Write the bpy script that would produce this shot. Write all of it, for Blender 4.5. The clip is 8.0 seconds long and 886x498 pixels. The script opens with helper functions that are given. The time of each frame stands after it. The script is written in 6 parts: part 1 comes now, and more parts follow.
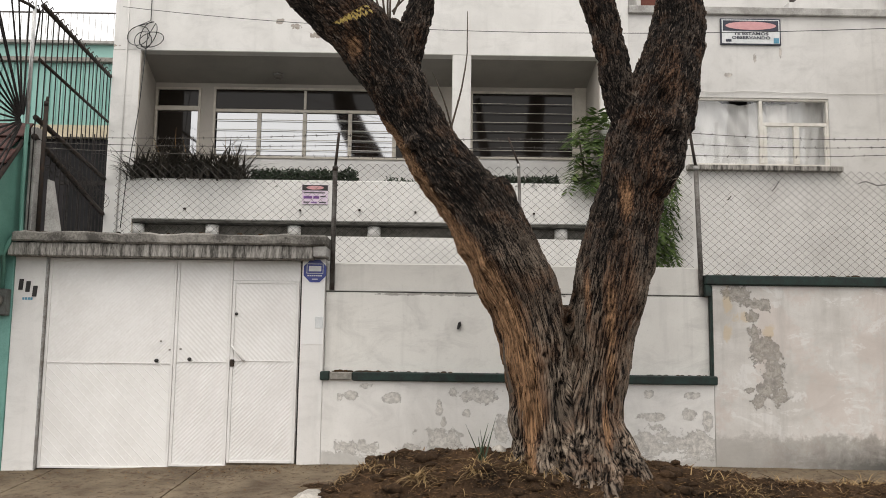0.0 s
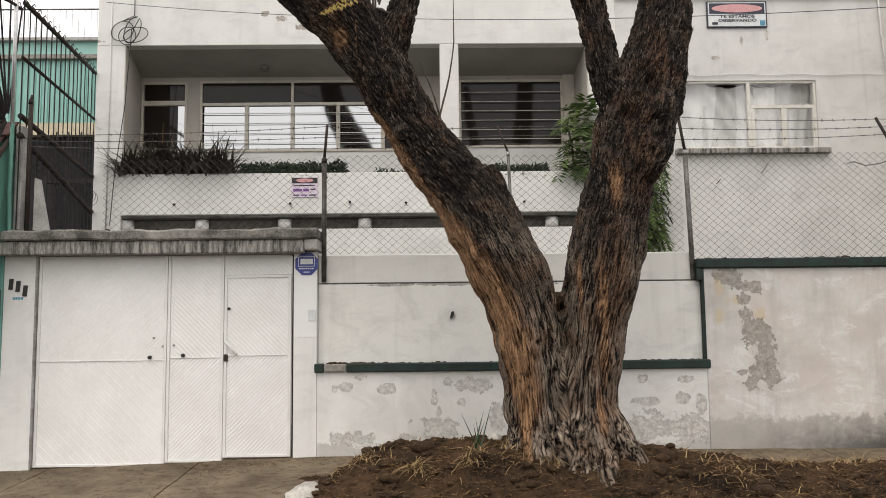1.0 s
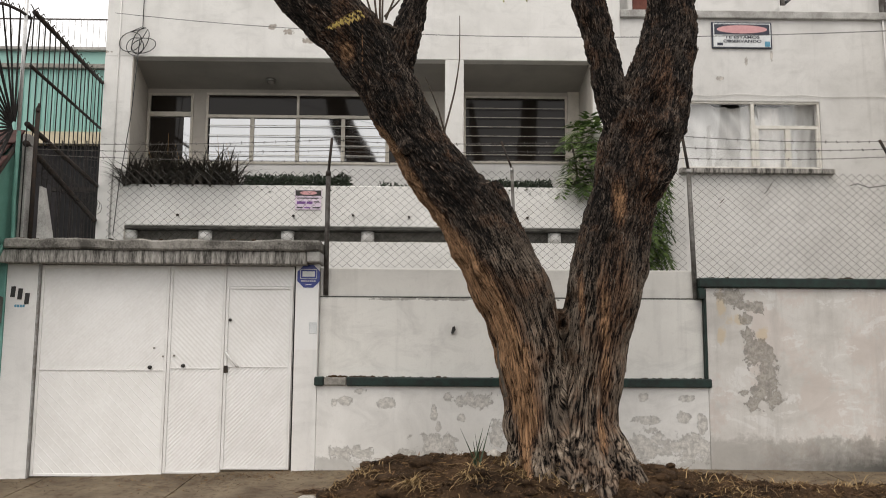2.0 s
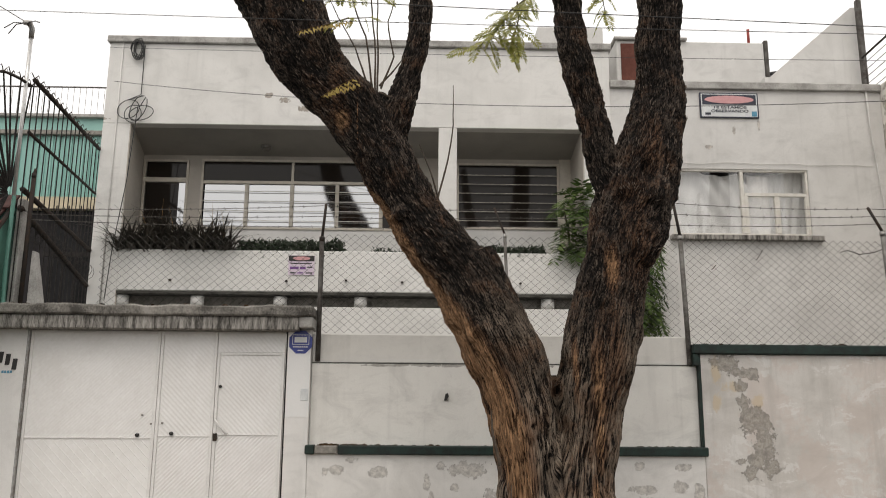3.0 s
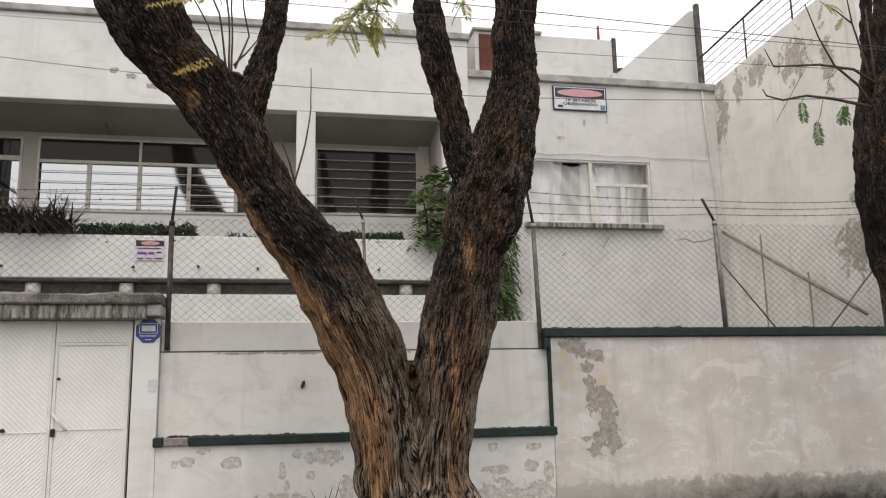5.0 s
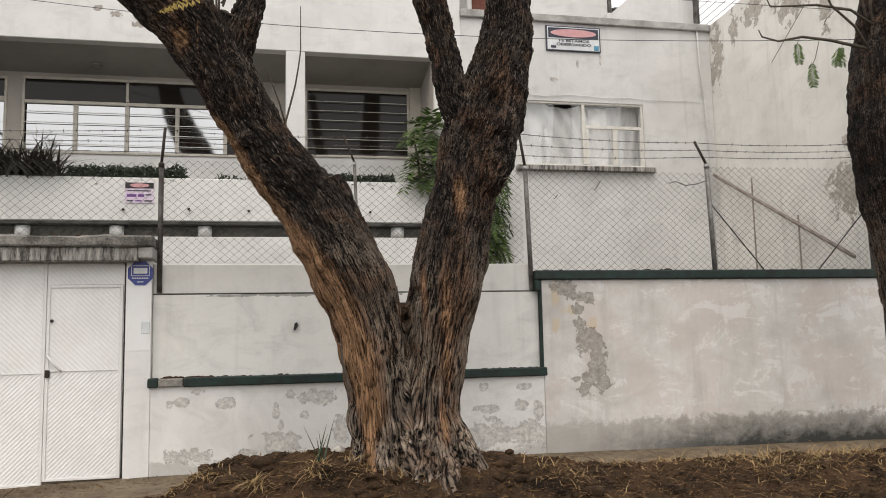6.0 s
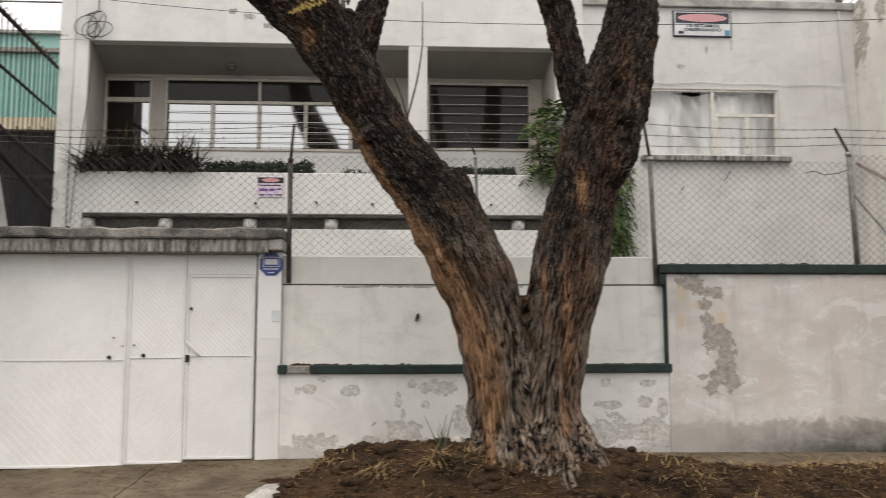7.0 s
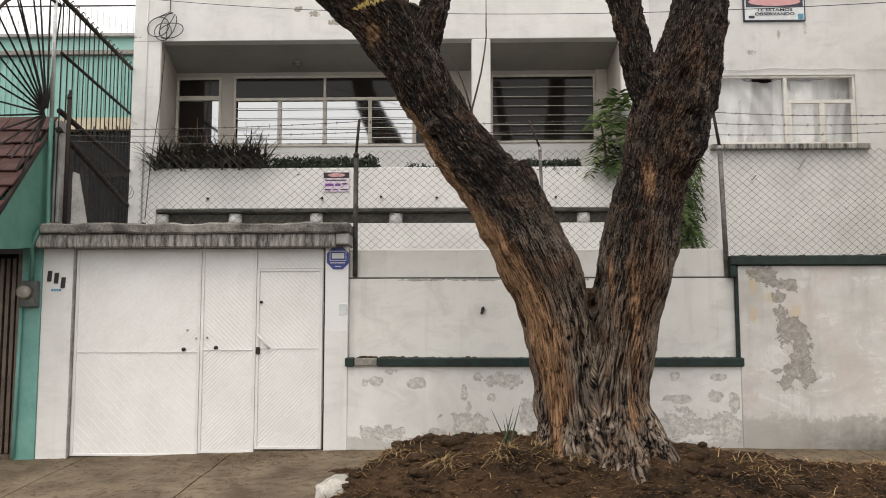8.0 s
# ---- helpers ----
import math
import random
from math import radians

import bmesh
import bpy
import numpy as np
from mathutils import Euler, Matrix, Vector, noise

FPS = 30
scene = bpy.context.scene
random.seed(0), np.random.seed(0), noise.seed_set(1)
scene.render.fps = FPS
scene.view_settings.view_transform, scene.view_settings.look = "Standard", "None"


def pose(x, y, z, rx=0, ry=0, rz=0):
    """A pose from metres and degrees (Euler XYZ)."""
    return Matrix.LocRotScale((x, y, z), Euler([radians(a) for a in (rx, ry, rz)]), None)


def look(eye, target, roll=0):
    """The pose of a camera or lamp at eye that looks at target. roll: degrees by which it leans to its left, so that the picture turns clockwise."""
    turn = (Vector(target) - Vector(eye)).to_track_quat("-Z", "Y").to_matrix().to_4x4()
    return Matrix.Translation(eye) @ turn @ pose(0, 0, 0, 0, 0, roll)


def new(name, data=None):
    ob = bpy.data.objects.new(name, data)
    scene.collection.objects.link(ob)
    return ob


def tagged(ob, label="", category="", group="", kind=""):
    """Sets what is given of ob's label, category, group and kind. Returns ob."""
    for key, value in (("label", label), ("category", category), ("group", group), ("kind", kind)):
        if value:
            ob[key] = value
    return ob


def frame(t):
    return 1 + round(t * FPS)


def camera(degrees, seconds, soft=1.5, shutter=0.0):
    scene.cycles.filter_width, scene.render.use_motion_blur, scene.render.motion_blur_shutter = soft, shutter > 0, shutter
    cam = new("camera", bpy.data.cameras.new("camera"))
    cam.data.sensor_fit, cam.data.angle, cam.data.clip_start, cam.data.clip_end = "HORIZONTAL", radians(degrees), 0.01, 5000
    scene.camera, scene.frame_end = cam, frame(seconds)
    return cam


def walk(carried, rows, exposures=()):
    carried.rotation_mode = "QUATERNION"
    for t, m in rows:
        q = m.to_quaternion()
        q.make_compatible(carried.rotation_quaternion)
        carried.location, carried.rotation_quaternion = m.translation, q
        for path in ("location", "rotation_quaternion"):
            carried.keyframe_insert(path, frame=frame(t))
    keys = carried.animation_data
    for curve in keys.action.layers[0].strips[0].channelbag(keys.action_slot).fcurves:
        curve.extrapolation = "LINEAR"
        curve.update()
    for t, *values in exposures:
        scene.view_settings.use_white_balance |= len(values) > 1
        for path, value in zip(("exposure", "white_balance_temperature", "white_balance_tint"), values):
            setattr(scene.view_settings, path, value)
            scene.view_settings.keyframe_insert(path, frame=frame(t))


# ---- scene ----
# ---- camera ----
cam = camera(57.6, 8.0, soft=0.9, shutter=0.5)
ROWS = [
    (0.0, 1.661, -9.748, 1.497, -0.35, 6.34, 0.76),
    (0.5, 1.659, -9.743, 1.496, -0.52, 6.01, 0.11),
    (1.0, 1.665, -9.742, 1.496, -0.94, 5.62, -0.66),
    (2.3, 1.661, -9.743, 1.494, -0.88, 7.94, 0.70),
    (2.5, 1.657, -9.743, 1.493, -0.97, 9.12, 0.81),
    (3.0, 1.657, -9.742, 1.494, -1.27, 11.35, 0.40),
    (3.5, 1.654, -9.741, 1.497, -2.44, 12.27, 0.21),
    (4.0, 1.666, -9.739, 1.498, -5.85, 12.11, -0.30),
    (4.5, 1.678, -9.738, 1.498, -9.42, 11.51, -0.87),
    (4.7, 1.678, -9.740, 1.497, -10.46, 11.22, -1.00),
    (5.8, 1.668, -9.735, 1.495, -12.05, 6.71, -1.13),
    (6.0, 1.665, -9.739, 1.496, -11.96, 6.20, -1.20),
    (6.5, 1.666, -9.739, 1.496, -8.82, 6.01, -0.43),
    (7.0, 1.678, -9.737, 1.495, -3.29, 5.78, -0.11),
    (7.5, 1.662, -9.741, 1.496, -0.06, 5.52, -0.19),
    (8.0, 1.658, -9.742, 1.496, 1.22, 5.29, -0.07),
]


def turned(x, y, z, yaw, pitch, roll):
    return pose(x, y, z, 0, 0, yaw) @ pose(0, 0, 0, 90 + pitch) @ pose(0, 0, 0, 0, 0, roll)


EXPOSURES = [(0.0, 0.24, 6850, 11), (1.0, 0.24, 6850, 11), (2.5, 0.07, 6900, 11), (3.0, -0.02, 6950, 11), (3.5, -0.06, 6850, 11), (4.5, 0.02, 6750, 11), (6.0, 0.24, 6800, 11), (7.0, 0.12, 6850, 11), (7.5, 0.14, 6850, 11), (8.0, 0.24, 6850, 11)]
walk(cam, [(t, turned(x, y, z, yaw, pitch, roll)) for t, x, y, z, yaw, pitch, roll in ROWS], EXPOSURES)

# ---- world and light: a bright overcast day ----
world = bpy.data.worlds.new("overcast")
scene.world = world
world.use_nodes = True
wt = world.node_tree
sky = wt.nodes.new("ShaderNodeTexSky")
sky.sky_type = "NISHITA"
sky.sun_disc = False
sky.sun_elevation = radians(62)
sky.sun_rotation = radians(200)
sky.dust_density = 6.0
veil = wt.nodes.new("ShaderNodeMix")
veil.data_type = "RGBA"
veil.inputs[0].default_value = 0.88
veil.inputs[7].default_value = (13.0, 13.1, 13.3, 1)
wt.links.new(sky.outputs[0], veil.inputs[6])
wt.links.new(veil.outputs[2], wt.nodes["Background"].inputs[0])
wt.nodes["Background"].inputs[1].default_value = 0.1
sun_data = bpy.data.lights.new("sun", "SUN")
sun_data.energy, sun_data.angle, sun_data.color = 0.9, radians(35), (1.0, 0.97, 0.93)
sun = new("sun", sun_data)
sun.matrix_world = look((-4, -12, 22), (0, 0, 0))


# ---- materials ----
def nd(nt, kind, out=0, **given):
    """Adds a node; keyword names are sockets (_ for blanks) or i0, i1 for numbered ones; returns its output."""
    n = nt.nodes.new("ShaderNode" + kind)
    for key, v in given.items():
        if key in ("operation", "data_type", "blend_type", "feature", "attribute_name", "clamp", "bands_direction", "wave_type"):
            if key == "operation":
                n.operation = v
            elif key == "data_type":
                n.data_type = v
            elif key == "blend_type":
                n.blend_type = v
            elif key == "feature":
                n.feature = v
            elif key == "attribute_name":
                n.attribute_name = v
            elif key == "clamp":
                n.use_clamp = v
            elif key == "bands_direction":
                n.bands_direction = v
            continue
        s = n.inputs[int(key[1:])] if key[0] == "i" and key[1:].isdigit() else n.inputs[key.replace("_", " ")]
        if isinstance(v, bpy.types.NodeSocket):
            nt.links.new(v, s)
        else:
            s.default_value = v
    return n.outputs[out]


def start(name, rough=0.8, metal=0.0):
    m = bpy.data.materials.new(name)
    m.use_nodes = True
    b = m.node_tree.nodes["Principled BSDF"]
    b.inputs["Roughness"].default_value, b.inputs["Metallic"].default_value = rough, metal
    if rough >= 0.7 and not metal:
        b.inputs["Specular IOR Level"].default_value = 0.18
    return m, m.node_tree, b


def rgb(c):
    return (c[0], c[1], c[2], 1)


def math2(nt, op, a, b=0.0, clamp=False):
    return nd(nt, "Math", operation=op, i0=a, i1=b, clamp=clamp)


def mixc(nt, f, a, b):
    return nd(nt, "Mix", 2, data_type="RGBA", i0=f, i6=a if not isinstance(a, tuple) else rgb(a), i7=b if not isinstance(b, tuple) else rgb(b))


def ramp(nt, v, lo, hi):
    return nd(nt, "MapRange", Value=v, From_Min=lo, From_Max=hi)


def place(nt, scale=(1, 1, 1)):
    c = nd(nt, "TexCoord", 3)
    return nd(nt, "VectorMath", operation="MULTIPLY", i0=c, i1=scale)


def bumpy(nt, b, height, strength, dist=0.01):
    nt.links.new(nd(nt, "Bump", Height=height, Strength=strength, Distance=dist), b.inputs["Normal"])


def plain(name, c, c2=None, rough=0.7, metal=0.0, scale=6.0, stretch=(1, 1, 1), bump=0.2, fine=60.0, piece=0.0, dist=0.004):
    """A two-scale mottled surface; piece: how far single pieces differ."""
    m, nt, b = start(name, rough, metal)
    c2 = c2 or tuple(v * 0.7 for v in c)
    p = place(nt, stretch)
    big = nd(nt, "TexNoise", Vector=p, Scale=scale, Detail=6.0, Roughness=0.6)
    small = nd(nt, "TexNoise", Vector=p, Scale=fine, Detail=4.0, Roughness=0.6)
    f = math2(nt, "ADD", math2(nt, "MULTIPLY", big, 0.65), math2(nt, "MULTIPLY", small, 0.35))
    col = mixc(nt, ramp(nt, f, 0.41, 0.60), c2, c)
    if piece:
        r = nd(nt, "ObjectInfo", 5)
        col = mixc(nt, math2(nt, "MULTIPLY", r, piece), col, tuple(v * 0.45 for v in c))
    nt.links.new(col, b.inputs["Base Color"])
    nt.links.new(nd(nt, "MapRange", Value=f, From_Min=0.3, From_Max=0.7, To_Min=min(rough + 0.1, 1), To_Max=max(rough - 0.12, 0.02)), b.inputs["Roughness"])
    if bump:
        bumpy(nt, b, f, bump, dist)
    return m


def limewash(name, paint, dull, patches=(), foot=0.0, foot_dark=0.0, pink=0.0, streak=0.25, flake=0.66, under=(0.36, 0.34, 0.31), ochre=(), mott=0.28, ragged=6.0):
    """Old white paint on plaster: mottling, rain streaks, flaked patches (x, z, rx, rz) down to the cement, a damp foot."""
    m, nt, b = start(name, 0.85)
    c = nd(nt, "TexCoord", 3)
    sx = nt.nodes.new("ShaderNodeSeparateXYZ")
    nt.links.new(c, sx.inputs[0])
    X, Z = math2(nt, "ADD", sx.outputs[0], sx.outputs[1]), sx.outputs[2]
    big = nd(nt, "TexNoise", Vector=c, Scale=1.1, Detail=8.0, Roughness=0.6, Distortion=0.4)
    mid = nd(nt, "TexNoise", Vector=c, Scale=5.5, Detail=8.0, Roughness=0.65, Distortion=0.3)
    fine = nd(nt, "TexNoise", Vector=c, Scale=70.0, Detail=4.0, Roughness=0.6)
    run = nd(nt, "TexNoise", Vector=place(nt, (7, 7, 0.45)), Scale=1.0, Detail=5.0, Roughness=0.6)
    wide = nd(nt, "TexNoise", Vector=nd(nt, "VectorMath", operation="ADD", i0=place(nt, (0.8, 0.8, 1.5)), i1=(3.1, 9.7, 1.2)), Scale=2.3, Detail=9.0, Roughness=0.7, Distortion=0.8)
    edge = nd(nt, "TexNoise", Vector=c, Scale=16.0, Detail=8.0, Roughness=0.75, Distortion=0.5)
    mid = math2(nt, "ADD", math2(nt, "MULTIPLY", mid, 0.62), math2(nt, "MULTIPLY", edge, 0.38))
    col = mixc(nt, ramp(nt, big, 0.42, 0.72), paint, dull)
    col = mixc(nt, math2(nt, "MULTIPLY", ramp(nt, wide, 0.50, 0.66), mott), col, tuple(v * 0.72 for v in dull))
    col = mixc(nt, math2(nt, "MULTIPLY", ramp(nt, edge, 0.56, 0.74), mott * 0.8), col, tuple(v * 0.62 for v in dull))
    col = mixc(nt, math2(nt, "MULTIPLY", ramp(nt, run, 0.55, 0.8), streak), col, tuple(v * 0.55 for v in dull))
    col = mixc(nt, math2(nt, "MULTIPLY", ramp(nt, fine, 0.45, 0.75), 0.12), col, tuple(v * 0.6 for v in dull))
    if pink:
        blot = nd(nt, "TexNoise", Vector=nd(nt, "VectorMath", operation="ADD", i0=c, i1=(7.3, 2.1, 4.4)), Scale=1.3, Detail=7.0, Roughness=0.6)
        col = mixc(nt, math2(nt, "MULTIPLY", ramp(nt, math2(nt, "ADD", math2(nt, "MULTIPLY", blot, 0.7), math2(nt, "MULTIPLY", edge, 0.3)), 0.485, 0.53), pink), col, (0.60, 0.50, 0.45))
        scab = math2(nt, "ADD", math2(nt, "MULTIPLY", wide, 0.8), math2(nt, "MULTIPLY", edge, 0.2))
        col = mixc(nt, math2(nt, "MULTIPLY", ramp(nt, scab, 0.455, 0.43), 0.6), col, (0.75, 0.74, 0.72))
        wash = nd(nt, "TexNoise", Vector=place(nt, (3.2, 3.2, 0.5)), Scale=1.0, Detail=7.0, Roughness=0.7)
        col = mixc(nt, math2(nt, "MULTIPLY", ramp(nt, wash, 0.52, 0.68), 0.45), col, (0.40, 0.385, 0.36))
    for (px, pz, rx, rz) in ochre:
        d = nd(nt, "VectorMath", 1, operation="LENGTH", i0=nd(nt, "CombineXYZ", X=math2(nt, "DIVIDE", math2(nt, "SUBTRACT", X, px), rx), Z=math2(nt, "DIVIDE", math2(nt, "SUBTRACT", Z, pz), rz)))
        k = math2(nt, "ADD", d, math2(nt, "MULTIPLY", math2(nt, "SUBTRACT", mid, 0.5), 5.0))
        col = mixc(nt, math2(nt, "MULTIPLY", ramp(nt, k, 1.15, 0.75), 0.6), col, (0.60, 0.48, 0.31))
    # where paint has come off
    bare = ramp(nt, mid, flake, flake + 0.02)
    bare = math2(nt, "MULTIPLY", bare, ramp(nt, big, 0.5, 0.56))
    # dark rim paints the relief shadow of flaked edges, plus slight dirt
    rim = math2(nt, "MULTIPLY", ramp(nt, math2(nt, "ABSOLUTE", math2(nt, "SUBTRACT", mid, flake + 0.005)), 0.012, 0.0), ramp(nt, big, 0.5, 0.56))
    for (px, pz, rx, rz) in patches:
        d = nd(nt, "VectorMath", 1, operation="LENGTH", i0=nd(nt, "CombineXYZ", X=math2(nt, "DIVIDE", math2(nt, "SUBTRACT", X, px), rx), Z=math2(nt, "DIVIDE", math2(nt, "SUBTRACT", Z, pz), rz)))
        k = math2(nt, "ADD", d, math2(nt, "MULTIPLY", math2(nt, "SUBTRACT", mid, 0.5), ragged))
        bare = math2(nt, "MAXIMUM", bare, ramp(nt, k, 1.0, 0.93))
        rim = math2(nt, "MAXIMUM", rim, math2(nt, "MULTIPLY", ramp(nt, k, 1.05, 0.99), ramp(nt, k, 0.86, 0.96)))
    tone = mixc(nt, ramp(nt, edge, 0.40, 0.60), tuple(v * 0.62 for v in under), tuple(min(v * 1.3, 0.8) for v in under))
    col = mixc(nt, math2(nt, "MULTIPLY", bare, math2(nt, "ADD", 0.55, math2(nt, "MULTIPLY", wide, 0.5))), col, tone)
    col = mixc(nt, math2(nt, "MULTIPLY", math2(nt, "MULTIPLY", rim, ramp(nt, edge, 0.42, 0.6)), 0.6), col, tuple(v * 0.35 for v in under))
    if foot:
        k = math2(nt, "ADD", Z, math2(nt, "ADD", math2(nt, "MULTIPLY", math2(nt, "SUBTRACT", mid, 0.5), -0.6), math2(nt, "MULTIPLY", math2(nt, "SUBTRACT", wide, 0.5), -0.4)))
        east = ramp(nt, X, 5.2, 7.4)
        col = mixc(nt, math2(nt, "MULTIPLY", ramp(nt, k, foot, foot * 0.8), math2(nt, "ADD", 0.42, math2(nt, "MULTIPLY", east, 0.4))), col, (0.27, 0.255, 0.23))
        if foot_dark:
            col = mixc(nt, math2(nt, "MULTIPLY", math2(nt, "MULTIPLY", ramp(nt, k, foot * 0.75, foot * 0.1), foot_dark), east), col, (0.055, 0.055, 0.05))
    nt.links.new(col, b.inputs["Base Color"])
    h = math2(nt, "ADD", math2(nt, "MULTIPLY", fine, 0.25), math2(nt, "MULTIPLY", mid, 0.5))
    h = math2(nt, "SUBTRACT", h, math2(nt, "MULTIPLY", bare, 1.0))
    bumpy(nt, b, h, 0.6, 0.009)
    return m


WHITE = (0.80, 0.79, 0.765)
DULL = (0.62, 0.61, 0.585)
LOW_PATCHES = [(0.81, 0.93, 0.06, 0.04), (0.51, 0.78, 0.035, 0.045), (0.65, 0.81, 0.07, 0.045), (1.13, 0.78, 0.10, 0.058), (1.7, 0.68, 0.035, 0.09), (1.75, 0.51, 0.032, 0.052), (1.86, 0.87, 0.04, 0.046),
               (2.18, 0.83, 0.185, 0.09), (2.03, 0.62, 0.046, 0.039), (2.46, 0.44, 0.10, 0.13), (0.63, 0.2, 0.13, 0.08), (0.82, 0.21, 0.13, 0.08), (1.73, 0.27, 0.25, 0.15), (1.35, 0.2, 0.13, 0.05),
               (4.2, 0.86, 0.053, 0.047), (4.72, 0.86, 0.08, 0.04), (4.26, 0.6, 0.167, 0.04), (4.68, 0.63, 0.067, 0.066), (4.9, 0.53, 0.06, 0.132), (4.22, 0.29, 0.22, 0.165), (4.77, 0.29, 0.25, 0.18)]
SPLIT_PATCHES = [(5.28, 2.08, 0.12, 0.068), (5.51, 1.96, 0.13, 0.055), (5.47, 1.83, 0.065, 0.07), (5.49, 1.62, 0.06, 0.075), (5.57, 1.41, 0.11, 0.12), (5.72, 1.34, 0.08, 0.09), (5.70, 1.13, 0.10, 0.16),
                 (5.61, 0.95, 0.11, 0.07), (5.77, 0.86, 0.085, 0.07), (5.54, 0.78, 0.065, 0.07), (5.42, 0.94, 0.05, 0.035)]
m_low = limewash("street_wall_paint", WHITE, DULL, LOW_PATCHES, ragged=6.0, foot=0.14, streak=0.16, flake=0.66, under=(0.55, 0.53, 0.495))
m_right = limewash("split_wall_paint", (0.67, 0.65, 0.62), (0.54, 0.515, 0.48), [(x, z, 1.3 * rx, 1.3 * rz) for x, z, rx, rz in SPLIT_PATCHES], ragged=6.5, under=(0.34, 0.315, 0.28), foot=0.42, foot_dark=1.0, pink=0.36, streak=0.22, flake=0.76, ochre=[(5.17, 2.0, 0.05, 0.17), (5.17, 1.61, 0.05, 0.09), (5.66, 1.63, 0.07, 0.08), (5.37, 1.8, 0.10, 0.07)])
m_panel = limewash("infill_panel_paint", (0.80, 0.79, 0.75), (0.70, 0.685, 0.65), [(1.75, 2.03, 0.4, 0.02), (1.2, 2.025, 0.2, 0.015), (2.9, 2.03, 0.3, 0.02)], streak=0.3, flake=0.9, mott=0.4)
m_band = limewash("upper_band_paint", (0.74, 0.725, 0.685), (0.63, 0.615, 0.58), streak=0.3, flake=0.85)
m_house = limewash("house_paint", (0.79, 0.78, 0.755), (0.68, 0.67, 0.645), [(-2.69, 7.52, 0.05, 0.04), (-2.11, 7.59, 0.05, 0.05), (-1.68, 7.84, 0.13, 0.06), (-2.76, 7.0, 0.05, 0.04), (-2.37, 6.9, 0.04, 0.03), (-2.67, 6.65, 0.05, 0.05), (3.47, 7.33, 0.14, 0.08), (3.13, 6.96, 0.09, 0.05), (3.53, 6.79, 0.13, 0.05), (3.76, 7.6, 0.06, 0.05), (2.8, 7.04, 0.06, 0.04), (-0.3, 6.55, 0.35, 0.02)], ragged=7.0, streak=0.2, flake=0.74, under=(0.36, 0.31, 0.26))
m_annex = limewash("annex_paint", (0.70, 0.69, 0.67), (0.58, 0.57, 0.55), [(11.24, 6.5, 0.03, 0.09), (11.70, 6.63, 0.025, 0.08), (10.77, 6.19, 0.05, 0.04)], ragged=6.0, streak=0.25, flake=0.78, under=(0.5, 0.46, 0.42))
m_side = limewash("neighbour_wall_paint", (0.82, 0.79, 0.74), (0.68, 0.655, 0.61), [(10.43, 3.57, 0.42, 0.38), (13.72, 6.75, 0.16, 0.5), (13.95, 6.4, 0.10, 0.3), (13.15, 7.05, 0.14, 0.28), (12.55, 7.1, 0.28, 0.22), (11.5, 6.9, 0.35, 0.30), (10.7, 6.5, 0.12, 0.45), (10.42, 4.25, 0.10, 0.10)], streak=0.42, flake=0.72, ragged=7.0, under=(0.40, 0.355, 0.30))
# darker than the house paint: the recess shade is put into both colours
m_soffit = limewash("soffit_paint_shaded", (0.42, 0.40, 0.37), (0.35, 0.335, 0.31), streak=0.0, flake=0.95, mott=0.15)
m_recess = limewash("balcony_paint_shaded", (0.52, 0.48, 0.43), (0.45, 0.42, 0.375), streak=0.1, flake=0.9)
m_pillar = limewash("pillar_paint", (0.80, 0.79, 0.77), (0.72, 0.71, 0.69), streak=0.15, flake=0.8)
m_gate = plain("gate_enamel", (0.84, 0.835, 0.82), (0.77, 0.76, 0.74), rough=0.45, scale=1.6, bump=0.15, fine=30)
m_gate_frame = plain("gate_frame_enamel", (0.81, 0.80, 0.785), (0.71, 0.70, 0.68), rough=0.45, scale=3)
m_green = plain("green_enamel", (0.005, 0.026, 0.020), (0.007, 0.012, 0.010), rough=0.65, scale=9, bump=0.4)
m_bare = plain("bare_cement", (0.33, 0.31, 0.28), (0.2, 0.19, 0.17), rough=0.9, scale=14, bump=0.5)
m_concrete = plain("weathered_concrete", (0.29, 0.275, 0.25), (0.08, 0.075, 0.068), rough=0.92, scale=3.5, bump=0.7, fine=45, dist=0.012)
m_lip = plain("streaked_concrete", (0.42, 0.40, 0.37), (0.07, 0.066, 0.06), rough=0.9, scale=5.0, stretch=(3.5, 3.5, 0.5), bump=0.4, fine=30)
m_dark_lip = plain("blackish_concrete", (0.10, 0.098, 0.088), (0.035, 0.034, 0.03), rough=0.9, scale=5, stretch=(1, 1, 3), bump=0.4)
m_coping = plain("stained_coping", (0.50, 0.49, 0.47), (0.27, 0.26, 0.245), rough=0.88, scale=4, bump=0.4)
m_teal = plain("teal_paint", (0.17, 0.38, 0.33), (0.12, 0.29, 0.25), rough=0.55, scale=2.5, bump=0.25)
m_teal_dark = plain("green_wall_paint", (0.10, 0.25, 0.20), (0.075, 0.20, 0.16), rough=0.6, scale=3, bump=0.3)
m_teal_sheet = plain("teal_sheet", (0.29, 0.52, 0.47), (0.24, 0.46, 0.41), rough=0.5, scale=1.5, bump=0.1)
m_cream = plain("cream_band", (0.66, 0.58, 0.42), rough=0.7, scale=3)
# near-black stands in for unlit rooms, the shaded yard and behind the slats
m_dark = plain("dark_interior", (0.022, 0.022, 0.024), (0.012, 0.012, 0.013), rough=0.8, scale=2)
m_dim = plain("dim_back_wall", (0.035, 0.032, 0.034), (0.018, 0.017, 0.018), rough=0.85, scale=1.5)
m_iron = plain("dark_iron", (0.026, 0.024, 0.023), (0.05, 0.034, 0.025), rough=0.72, metal=0.0, scale=12, bump=0.3)
